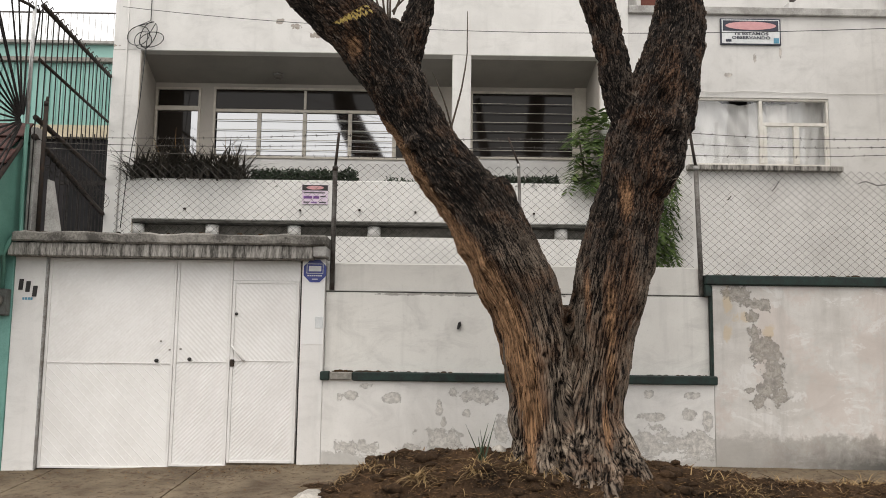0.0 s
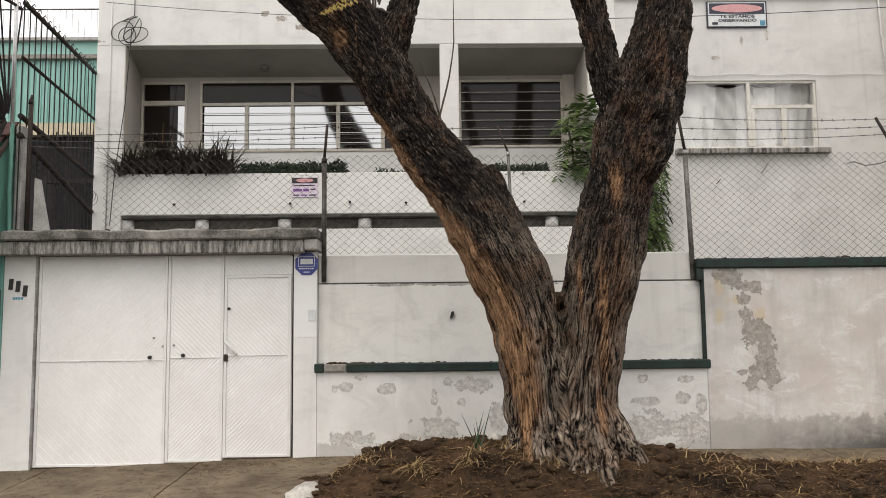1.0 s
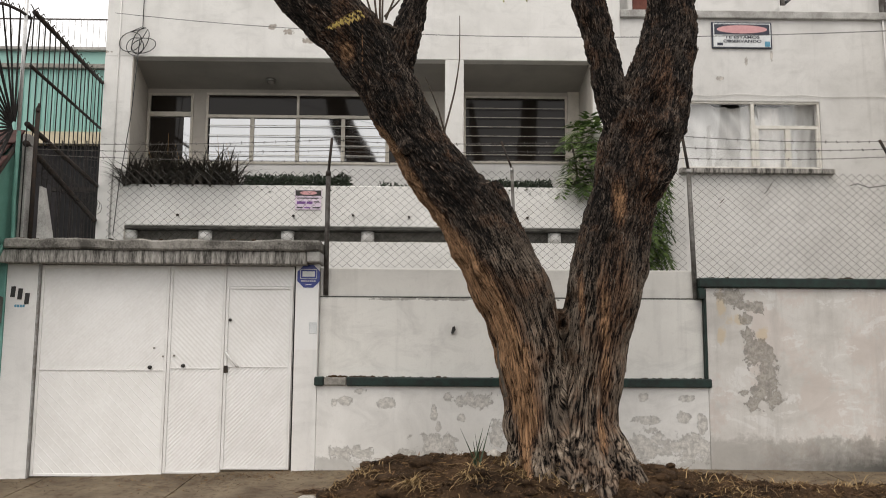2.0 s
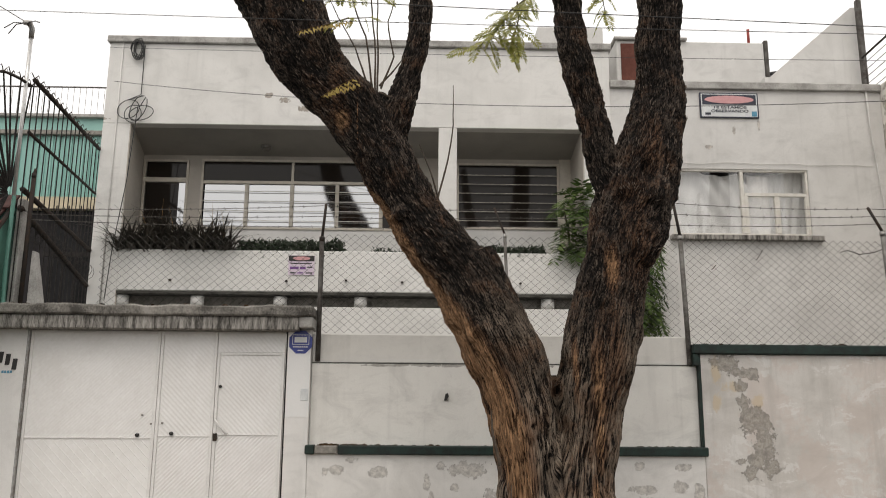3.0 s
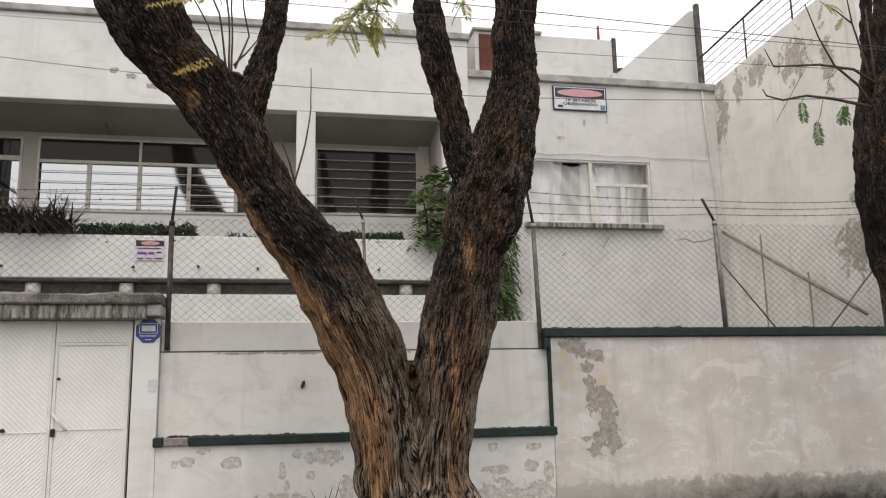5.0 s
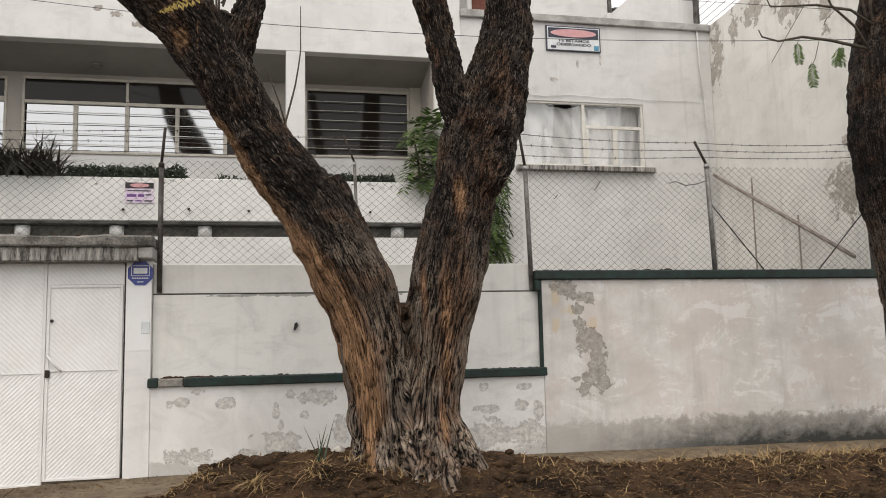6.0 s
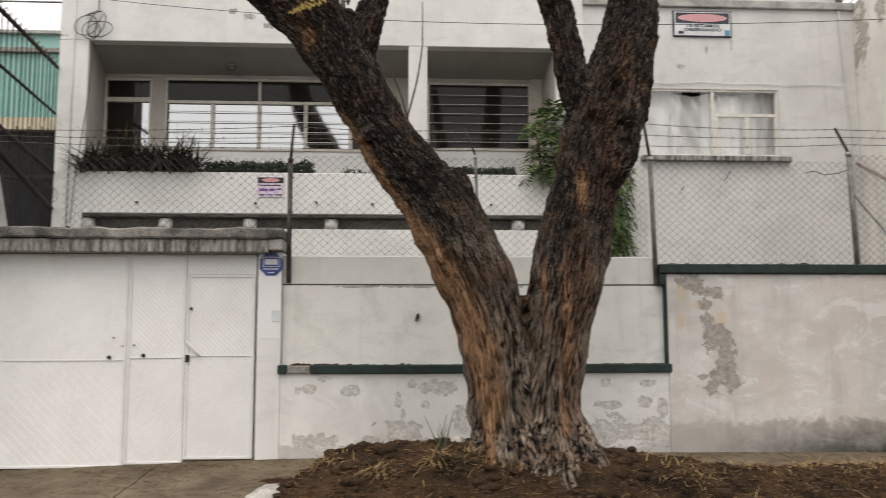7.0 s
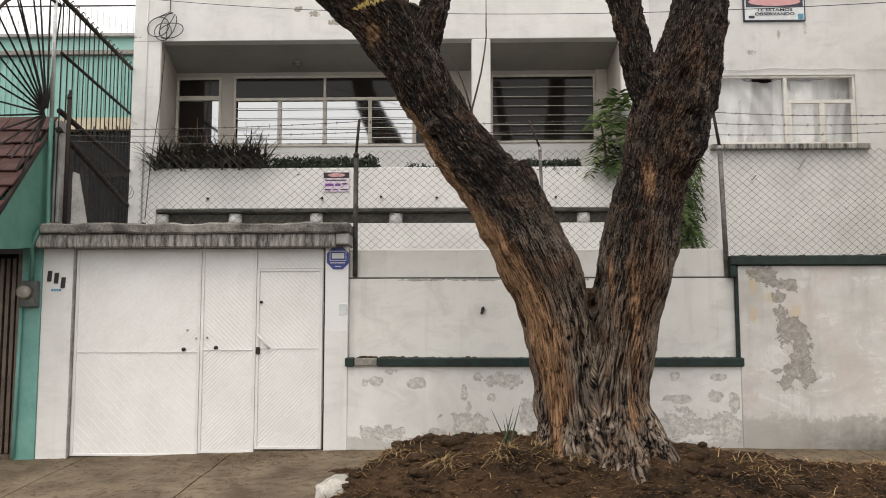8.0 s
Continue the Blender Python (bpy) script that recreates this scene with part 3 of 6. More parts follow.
# dark strip laid in for the shadow line under the band
tagged(part("wall_street_seam", box(0.303, 4.93, 0.067, 0.2, 2.046, 2.056, 0), m_dark_lip), "joint under the concrete band, its shadow line laid in as a dark strip", "wall joint", kind="structure")
rail = thing("ledge_strip", (2.6, 0, 1.0), "dark green painted ledge strip, one end bare cement", "ledge", kind="structure")
part("ledge", box(0.66, 5.02, -0.055, 0.07, 0.985, 1.09, 0.012), m_green, rail)
part("bare_end", box(0.39, 0.657, -0.05, 0.07, 0.99, 1.085, 0.012), m_bare, rail, "bare cement end")
part("end_piece", box(0.275, 0.387, -0.055, 0.07, 0.985, 1.092, 0.012), m_green, rail)
part("upright", box(4.965, 4.992, -0.012, 0.068, 1.092, 2.17, 0.004), m_green, rail)
cap = thing("wall_cap", (7.5, 0, 2.2), "dark green painted capping along the wall top", "wall capping", kind="structure")
part("cap", box(4.90, 10.0, -0.05, 0.30, 2.188, 2.305, 0.012), m_green, cap)
part("corner_piece", box(4.90, 4.963, -0.04, 0.083, 2.05, 2.186, 0.006), m_green, cap)
peg = plate("wall_peg", [(1.90, 1.615), (1.925, 1.61), (1.955, 1.66), (1.945, 1.705), (1.915, 1.69)], 0.03, 0.05, m_black)
tagged(peg, "short dark iron stub sticking out of the panel", "iron stub")

lintel = thing("gate_lintel", (-1.5, 0, 2.42), "weathered grey concrete canopy slab over the gate", "lintel", kind="structure")
bm = box(-3.40, 0.335, -0.24, 0.4, 2.575, 2.70, 0.02)
bmesh.ops.subdivide_edges(bm, edges=[e for e in bm.edges if e.calc_length() > 1], cuts=60)
for v in bm.verts:
    v.co.z += noise.noise(v.co * 3) * 0.02 + noise.noise(v.co * 11) * 0.012
    v.co.y += noise.noise(v.co * 7 + Vector((3, 0, 0))) * 0.02
part("slab", bm, m_concrete, lintel)
part("lip", box(-3.46, 0.17, -0.19, 0.38, 2.415, 2.574, 0.012), m_lip, lintel, "rain-streaked lower lip")
part("end_block", box(0.173, 0.33, -0.20, 0.38, 2.445, 2.574, 0.012), m_coping, lintel)

# ---- garage gate ----
gate = thing("garage_gate", (-1.53, 0.05, -0.05), "white painted steel garage gate with diagonal ribs and a wicket door", "gate")


def clip_ribs(x0, x1, z0, z1, rise, step, width, y, proud):
    """Raised diagonal ribs cut to a rectangle."""
    shapes = []
    w, h = x1 - x0, z1 - z0
    c = -h if rise > 0 else 0.0
    last = w if rise > 0 else w + h
    while c < last:
        seg = []
        for off in (0, width):
            s = c + off
            if rise > 0:
                a, b = max(0, -s), min(h, w - s)
                ends = [(s + a, a), (s + b, b)]
            else:
                a, b = max(0, s - w), min(h, s)
                ends = [(s - a, a), (s - b, b)]
            seg.append(ends if b - a > 0.01 else None)
        if seg[0] and seg[1]:
            (p, q), (r, t) = seg
            quad = [p, q, t, r]
            v = [(x0 + i, y, z0 + k) for i, k in quad]
            mid = [((p[0] + r[0]) / 2, (p[1] + r[1]) / 2), ((q[0] + t[0]) / 2, (q[1] + t[1]) / 2)]
            v += [(x0 + i, y - proud, z0 + k) for i, k in mid]
            shapes.append((v, [(0, 1, 5, 4), (4, 5, 2, 3)]))
        c += step
    return pile(shapes)


def gate_leaf(name, x0, x1, z0, z1, split, lower, upper, label):
    leaf = part(name, box(x0 + 0.025, x1 - 0.025, 0.052, 0.075, z0 + 0.02, z1 - 0.02, 0.003), m_gate, gate, label)
    for n, b in (("stile", (x0, x0 + 0.035, z0, z1)), ("stile", (x1 - 0.035, x1, z0, z1)), ("bottom_rail", (x0 + 0.036, x1 - 0.036, z0, z0 + 0.03)), ("top_rail", (x0 + 0.036, x1 - 0.036, z1 - 0.03, z1))):
        part(n, box(b[0], b[1], 0.036, 0.09, b[2], b[3], 0.004), m_gate_frame, leaf)
    part("middle_rail", box(x0 + 0.036, x1 - 0.036, 0.040, 0.052, split - 0.006, split + 0.006, 0.002), m_gate_frame, leaf)
    part("lower_ribs", clip_ribs(x0 + 0.04, x1 - 0.04, z0 + 0.035, split - 0.008, *lower, 0.052, 0.0036), m_gate, leaf)
    part("upper_ribs", clip_ribs(x0 + 0.04, x1 - 0.04, split + 0.008, z1 - 0.035, *upper, 0.052, 0.0028), m_gate, leaf)
    return leaf


left_leaf = gate_leaf("wide_leaf", -3.05, -1.505, -0.085, 2.41, 1.155, (-1, 0.115, 0.02), (1, 0.045, 0.04), "wide fixed leaf")
mid_leaf = gate_leaf("narrow_leaf", -1.50, -0.825, -0.05, 2.41, 1.18, (1, 0.05, 0.042), (-1, 0.06, 0.05), "narrow leaf")
door_leaf = gate_leaf("wicket_door", -0.82, -0.015, 0.0, 2.16, 1.20, (1, 0.05, 0.042), (-1, 0.058, 0.05), "wicket door")
part("transom", box(-0.82, -0.015, 0.045, 0.085, 2.165, 2.41, 0.004), m_gate, gate)
part("transom_ribs", clip_ribs(-0.81, -0.025, 2.17, 2.37, -1, 0.058, 0.05, 0.045, 0.0032), m_gate, gate)
part("post", box(-3.072, -3.052, -0.01, 0.12, -0.1, 2.42, 0.003), m_galv, gate, "grey steel post")
# black strip added where the hinge gap lies in shade
part("jamb", box(-0.010, 0.019, 0.075, 0.12, -0.02, 2.41, 0.003), m_black, gate, "black strip standing in for the shaded gap at the hinge side")
for x, z in ((-1.70, 1.19), (-1.305, 1.21)):
    tube("lock", [(x, 0.06, z), (x, 0.02, z)], 0.022, m_black, gate, 10, "black lock cylinder")
tube("spy_hole", [(-0.765, 0.06, 1.76), (-0.765, 0.03, 1.76)], 0.018, m_black, door_leaf, 10)
part("lock_plate", box(-0.815, -0.772, 0.02, 0.05, 1.13, 1.215, 0.004), m_iron, door_leaf, "dark lock plate")
tube("pull_handle", [(-0.80, 0.05, 1.38), (-0.80, 0.0, 1.38), (-0.66, 0.0, 1.21), (-0.66, 0.05, 1.21)], 0.014, m_gate_frame, door_leaf, 8, "slanting white pull bar")
for x, z in ((-1.66, 1.42), (-1.55, 1.32), (-1.42, 1.33)):
    part("scuff_bolt", box(x - 0.012, x + 0.012, 0.036, 0.05, z - 0.01, z + 0.01, 0.002), m_bare, gate)

# ---- signs and fittings on the piers ----
octo = [(0.175 + 0.148 * math.cos(radians(22.5 + 45 * k)), 2.29 + 0.148 * math.sin(radians(22.5 + 45 * k))) for k in range(8)]
alarm = plate("alarm_sign", octo, -0.012, 0.01, m_blue)
tagged(alarm, "blue octagonal alarm sign with white marks on the pier", "sign")
for x0, x1, z0, z1 in ((0.075, 0.275, 2.372, 2.378), (0.075, 0.275, 2.258, 2.264), (0.075, 0.081, 2.265, 2.371), (0.269, 0.275, 2.265, 2.371), (0.10, 0.25, 2.285, 2.35)):
    plate("mark", [(x0, z0), (x1, z0), (x1, z1), (x0, z1)], -0.015, 0.002, m_signwhite, alarm, "plain white block mark")
for k in range(7):
    plate("bar", [(0.085 + k * 0.026, 2.225), (0.103 + k * 0.026, 2.225), (0.103 + k * 0.026, 2.24), (0.085 + k * 0.026, 2.24)], -0.015, 0.002, m_signwhite, alarm)
plate("bar", [(0.14, 2.185), (0.21, 2.185), (0.21, 2.195), (0.14, 2.195)], -0.015, 0.002, m_signwhite, alarm)
tagged(part("bell_plate", box(0.195, 0.285, -0.012, -0.001, 1.60, 1.74, 0.004), m_signwhite), "pale bell plate on the pier", "bell plate")
white = part("fresh_paint", box(0.024, 0.296, -0.004, -0.0008, 1.41, 2.42, 0), plain("fresh_white_paint", (0.83, 0.83, 0.82), (0.79, 0.79, 0.78), rough=0.5, scale=2, bump=0.05))
tagged(white, "fresh white paint panel on the gate pier", "paint panel", kind="structure")
for k, (x, z) in enumerate(((-3.36, 2.08), (-3.275, 2.055), (-3.19, 2.0))):
    tagged(plate("number_bar", [(x - 0.03, z - 0.065), (x + 0.02, z - 0.065), (x + 0.03, z + 0.065), (x - 0.02, z + 0.065)], -0.012, 0.011, m_black), "dark metal bar on the white gate pier", "plate bar", "bars on the pier")
for k in range(4):
    tagged(plate("blue_bar", [(-3.335 + 0.032 * k, 1.895), (-3.31 + 0.032 * k, 1.895), (-3.31 + 0.032 * k, 1.925), (-3.335 + 0.032 * k, 1.925)], -0.004, 0.003, m_skyblue), "small sky-blue stencilled bar on the pier", "stencil mark", "stencil on the pier")

# ---- fence on the wall ----
fence = thing("chain_link_fence", (3, 0.12, 2.4), "galvanised chain-link fence with barbed wire on the wall", "fence")
POSTS = [(-3.26, 0.10, 2.70, 4.38, 0.026, (0, 0.02, 0.06)), (0.375, 0.06, 2.07, 3.60, 0.030, (0.02, 0.12, 0.45)), (2.69, 0.12, 2.40, 3.68, 0.021, (-0.12, 0.12, 0.36)),
         (4.885, 0.06, 2.06, 3.67, 0.030, (-0.03, 0.12, 0.47)), (7.50, 0.12, 2.30, 3.77, 0.032, (-0.08, 0.14, 0.34)), (9.97, 0.12, 2.30, 3.84, 0.032, (-0.13, 0.14, 0.32))]
TIPS = []
for x, y, z0, z1, r, (ax, ay, az) in POSTS:
    lean = -0.04 if x > 2 else 0.0
    p = tube("post", [(x, y, z0), (x + lean * 0.5, y, (z0 + z1) / 2), (x + lean, y, z1)], r, m_iron if x < -3 else (m_post if x < 1 else m_grey_post), fence, 10)
    tube("collar", [(x + lean, y, z1 - 0.06), (x + lean, y, z1 - 0.01)], r * 1.15, m_galv if x > 1 else m_iron, p, 10)
    tube("arm", [(x + lean, y, z1 - 0.01), (x + lean + ax, y + ay, z1 + az)], r * 0.62, m_iron, p, 6, "dark iron arm for barbed wire")
    TIPS.append((Vector((x + lean, y, z1)), Vector((ax, ay, az))))


def chain_link(x0, x1, z0, z1, y, w=0.108, h=0.094, r=0.0031):
    """Zigzag wires, each hooked into the next."""
    shapes = []
    n = int((x1 - x0) / (w / 2))
    rows = int((z1 - z0) / (h / 2))
    for i in range(n):
        s = 1 if i % 2 else -1
        pts = []
        for k in range(rows + 1):
            side = 1 if k % 2 else -1
            x = x0 + (i + 0.5) * w / 2 + side * s * w / 4
            wob = noise.noise((x * 0.8, 0, k * 0.12)) * 0.02
            pts.append((x + wob * 0.4, y + side * 0.002 + wob, z0 + k * h / 2 + noise.noise((x * 0.5, 5, 0)) * 0.02))
        shapes.append(tube_data(pts, r, 3, cap=False))
    return pile(shapes)


for a, b, z0, z1 in ((-2.34, 0.36, 2.71, 3.64), (0.40, 2.66, 2.41, 3.64), (2.70, 4.85, 2.41, 3.65), (4.91, 7.46, 2.32, 3.68), (7.5, 9.9, 2.32, 3.74)):
    tagged(part("chain_link_mesh", chain_link(a, b, z0, z1, 0.10), m_mesh, fence), "woven wire mesh", kind="stuff")
for level in (0.3, 0.62, 0.95):
    for (p, d), (q, e) in zip(TIPS, TIPS[1:]):
        a, b = p + d * level, q + e * level
        if p.x < -3:
            a = Vector((-3.26, 0.10, 3.72 + 0.22 * level))
        line = sagging(a, b, 0.02 + 0.012 * level, 16)
        shapes = [tube_data(line, 0.0045, 4)]
        count = int((b - a).length / 0.14)
        for k in range(1, count):
            c = a.lerp(b, k / count)
            f = k / count
            c.z -= (0.02 + 0.012 * level) * 4 * f * (1 - f)
            for j in range(2):
                dv = Vector((random.uniform(-0.4, 0.4), random.uniform(-1, 1), random.uniform(-1, 1))).normalized() * 0.016
                shapes.append(tube_data([c - dv * 1.3, c + dv * 1.3], 0.003, 3))
        part("barbed_wire", pile(shapes), m_post, fence)
for a, b, r in (((7.52, 0.14, 3.2), (8.26, 0.14, 2.31), 0.009), ((9.9, 0.14, 3.15), (9.1, 0.14, 2.31), 0.009)):
    tube("brace", [a, b], r, m_post, fence, 6)

# ---- the house behind the wall ----
house = thing("house", (0.5, 4, -0.2), "white two-storey house with a recessed planted balcony", "house")
part("front_wall", box(-4.10, 4.98, 4.0, 4.22, 6.47, 8.0, 0.01), m_house, house)
part("corner_wall", box(-4.10, -3.62, 4.0, 4.02, -0.4, 6.468, 0), m_house, house)
part("corner_wall", box(-4.10, -3.80, 4.022, 5.4, -0.4, 6.468, 0.01), m_house, house)
part("end_wall", box(4.47, 4.98, 4.0, 5.4, -0.4, 6.468, 0.01), m_house, house)
part("pillar", box(1.87, 2.20, 4.0, 4.35, 4.18, 6.468, 0.01), m_house, house)
part("lower_wall", box(-3.618, 4.468, 4.02, 4.2, -0.4, 3.22, 0.01), m_house, house)
part("parapet", box(-3.618, 4.468, 3.985, 4.12, 3.47, 4.19, 0.015), m_house, house, "white balcony parapet and planter front")
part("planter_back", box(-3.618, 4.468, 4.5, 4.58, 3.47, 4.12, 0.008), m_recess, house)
part("planter_floor", box(-3.618, 4.468, 4.122, 4.498, 3.47, 3.55, 0), m_concrete, house)
part("planter_soil", box(-3.618, 4.468, 4.122, 4.498, 3.9, 4.08, 0), m_earth, house)
part("parapet_lip", box(-3.60, 4.466, 3.965, 4.28, 3.412, 3.468, 0.008), m_dark_lip, house, "dark lip")
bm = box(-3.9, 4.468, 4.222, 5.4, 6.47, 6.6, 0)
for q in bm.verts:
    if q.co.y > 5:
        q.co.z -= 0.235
part("ceiling", bm, m_soffit, house, "balcony soffit sloping to the windows, greyed to carry its shade")
part("balcony_floor", box(-3.618, 4.468, 4.3, 5.4, 3.05, 3.2, 0), m_concrete, house)
part("slot_back", box(-3.618, 4.468, 4.33, 4.45, 3.2, 3.46, 0), m_bare, house)
for x in (-3.55, -2.26, -0.84, 0.545, 2.1, 3.79):
    tube("stub_column", [(x, 4.13, 3.22), (x, 4.13, 3.40)], 0.115, m_house, house, 16)
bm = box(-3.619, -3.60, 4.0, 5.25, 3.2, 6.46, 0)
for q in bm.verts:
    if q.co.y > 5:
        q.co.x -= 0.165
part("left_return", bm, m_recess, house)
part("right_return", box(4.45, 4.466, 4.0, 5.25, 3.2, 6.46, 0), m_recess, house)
part("coping", box(-4.14, 5.02, 3.94, 4.28, 8.0, 8.13, 0.015), m_coping, house, "grey stained roof coping")
part("roof", box(-4.05, 4.95, 4.28, 12, 7.6, 7.75, 0), m_concrete, house)
part("west_wall", box(-4.098, -3.9, 5.402, 12, -0.4, 8.0, 0), m_house, house)
part("east_wall", box(4.80, 4.978, 5.402, 12, -0.4, 8.0, 0), m_house, house)

# balcony back wall, built round its windows
Y = 5.18
HOLES = [(-3.74, -2.88, 4.83, 6.18), (-2.64, 1.30, 4.83, 6.20), (2.24, 4.22, 4.88, 6.19)]
edge = -3.79
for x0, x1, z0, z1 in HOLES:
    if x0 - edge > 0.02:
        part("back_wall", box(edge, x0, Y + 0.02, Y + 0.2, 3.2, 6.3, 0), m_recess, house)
    # whiter paint where the wall is lit, shade-toned paint above
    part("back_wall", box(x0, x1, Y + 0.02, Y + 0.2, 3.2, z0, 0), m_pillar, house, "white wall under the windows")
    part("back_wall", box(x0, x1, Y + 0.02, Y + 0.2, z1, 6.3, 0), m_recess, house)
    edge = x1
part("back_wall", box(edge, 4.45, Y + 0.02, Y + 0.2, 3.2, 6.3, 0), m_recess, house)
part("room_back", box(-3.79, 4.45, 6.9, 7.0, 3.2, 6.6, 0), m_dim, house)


def window(x0, x1, z0, z1, panes, bars=(), frame_material=None, y=Y, t=0.045):
    """panes: (x0, x1, z0, z1, material)."""
    fm = frame_material or m_frame
    w = part("window", box(x0, x1, y - 0.01, y + 0.05, z1 - t, z1, 0.004), fm, house)
    part("frame", box(x0, x1, y - 0.01, y + 0.05, z0, z0 + t, 0.004), fm, w)
    part("frame", box(x0, x0 + t, y - 0.012, y + 0.05, z0 + t, z1 - t, 0.004), fm, w)
    part("frame", box(x1 - t, x1, y - 0.012, y + 0.05, z0 + t, z1 - t, 0.004), fm, w)
    for a, b, c, d in bars:
        part("mullion", box(a, b, y - 0.014, y + 0.045, c, d, 0.004), fm, w)
    for a, b, c, d, pm in panes:
        bm = box(a, b, y + 0.02, y + 0.026, c, d, 0)
        g = part("pane", bm, pm, w)
        if pm is m_clear:
            g.visible_shadow = False
    return w


w1 = window(-3.74, -2.88, 4.83, 6.18, [(-3.68, -2.92, 5.83, 6.14, m_dark_glass), (-3.68, -3.06, 4.87, 5.72, m_dark_glass), (-3.055, -2.92, 4.87, 5.72, m_film_glass)], [(-3.695, -2.925, 5.73, 5.82)])
for k in range(4):
    part("louvre_rail", box(-3.555, -2.925, Y + 0.06, Y + 0.075, 4.98 + 0.19 * k, 4.995 + 0.19 * k, 0), m_frame, w1)
XS = [-2.60, -1.76, -0.90, -0.04, 0.80]
w2 = window(-2.64, 1.30, 4.83, 6.20, [(-2.6, -0.92, 5.79, 6.16, m_dark_glass), (-0.88, 1.26, 5.79, 6.16, m_dark_glass)] + [(a + 0.04, b - 0.035, 4.88, 5.70, m_film_glass) for a, b in zip(XS, XS[1:])] + [(0.84, 1.26, 4.88, 5.7, m_dark_glass)],
            [(-2.595, 1.255, 5.715, 5.775), (-0.925, -0.875, 5.78, 6.15)] + [(x - 0.035, x + 0.035, 4.875, 5.71) for x in XS[1:]])
for k in range(2):
    part("louvre_rail", box(-2.59, 1.25, Y + 0.06, Y + 0.07, 5.88 + 0.13 * k, 5.888 + 0.13 * k, 0), m_bare, w2)
for k in range(4):
    part("guard_bar", box(-2.6, 0.8, Y - 0.05, Y - 0.038, 4.98 + 0.19 * k, 4.992 + 0.19 * k, 0), m_frame_white, w2)
w3 = window(2.24, 4.22, 4.88, 6.19, [(2.28, 4.18, 4.92, 6.15, m_dark_glass)])
for k in range(6):
    part("guard_bar", box(2.24, 4.20, Y - 0.05, Y - 0.040, 5.03 + 0.18 * k, 5.040 + 0.18 * k, 0), m_frame, w3)
part("side_panel", box(4.225, 4.445, Y - 0.01, Y + 0.018, 4.6, 6.3, 0.004), m_frame, house)

tagged(tube("ceiling_cable", [(-0.76, 4.6, 6.405), (0.49, 4.6, 6.40), (1.8, 4.6, 6.405)], 0.008, m_wire, None, 5), "thin dark cable along the balcony soffit", "cable")
fixture = thing("ceiling_light", (-1.36, 4.84, 6.3), "small round pale ceiling light under the balcony", "ceiling light")
tube("base", [(-1.36, 4.84, 6.36), (-1.36, 4.84, 6.32)], 0.10, m_galv, fixture, 18)
tube("shade", [(-1.36, 4.84, 6.32), (-1.36, 4.84, 6.28), (-1.36, 4.84, 6.255)], [0.085, 0.08, 0.04], m_lamp, fixture, 18)

# annex
annex = thing("house_annex", (7.5, 4, -0.2), "lower whitewashed annex with one curtained window", "house")
WX0, WX1, WZ0, WZ1 = 6.03, 8.50, 4.56, 5.78
part("front_wall", box(4.983, WX0, 4.02, 4.25, -0.4, 7.28, 0), m_annex, annex)
part("front_wall", box(WX1, 9.965, 4.02, 4.25, -0.4, 7.28, 0), m_annex, annex)
part("front_wall", box(WX0, WX1, 4.02, 4.25, -0.4, WZ0, 0), m_annex, annex)
part("front_wall", box(WX0, WX1, 4.02, 4.25, WZ1, 7.28, 0), m_annex, annex)
part("coping", box(4.983, 9.965, 3.95, 4.3, 7.28, 7.42, 0.012), m_coping, annex, "grey stained roof coping")
part("roof", box(4.983, 9.965, 4.3, 12, 7.0, 7.15, 0), m_concrete, annex)
part("sill", box(5.96, 8.66, 3.90, 4.1, 4.46, 4.55, 0.01), m_lip, annex, "stained concrete sill")
house_keep, house = house, annex
w4 = window(WX0 + 0.002, WX1 - 0.002, WZ0, WZ1, [(6.08, 7.25, 4.61, 5.73, m_clear), (7.36, 8.45, 5.36, 5.73, m_clear), (7.42, 7.86, 4.66, 5.25, m_clear), (7.99, 8.42, 4.66, 5.25, m_clear)],
            [(7.275, 7.335, 4.605, 5.735), (7.337, 8.455, 5.285, 5.345), (7.337, 7.40, 4.605, 5.283), (7.875, 7.965, 4.605, 5.283), (8.425, 8.455, 4.605, 5.283)], m_frame_white, y=4.05, t=0.04)
house = house_keep


def curtain(x0, x1, z0, z1, y, fold, amp, slant=0.0):
    n, r = 90, 8
    v, f = [], []
    for j in range(r + 1):
        for i in range(n + 1):
            u, w = i / n, j / r
            x = x0 + (x1 - x0) * u
            sag = slant * math.sin(u * 6.0) * 0.05 * (1 if j == r else 0)
            v.append((x + slant * (1 - w) * 0.3, y + amp * math.sin((u * fold + slant * w * 0.5) * 6.283 + 1.3 * math.sin(u * 9)) * (0.5 + 0.5 * w), z0 + (z1 - z0) * w + sag))
    for j in range(r):
        for i in range(n):
            a = j * (n + 1) + i
            f.append((a, a + 1, a + n + 2, a + n + 1))
    me = bpy.data.meshes.new("curtain")
    me.from_pydata(v, [], f)
    return me


tagged(part("curtain", curtain(5.60, 7.34, 4.5, 5.78, 4.20, 4, 0.035, 1.6), m_curtain, None, smooth=True), "pale grey draped curtain behind the annex window", "curtain", "curtains")
tagged(part("curtain", curtain(7.28, 8.75, 4.5, 5.78, 4.30, 7, 0.02, -0.5), m_curtain, None, smooth=True), "pale grey gathered curtain in the casement", "curtain", "curtains")
tagged(part("white_cloth", curtain(7.46, 7.84, 4.5, 5.7, 4.20, 2, 0.008), m_sheet, None, smooth=True), "white cloth hanging behind the casement", "cloth")
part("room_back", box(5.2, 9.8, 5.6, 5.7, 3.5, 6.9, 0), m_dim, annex)
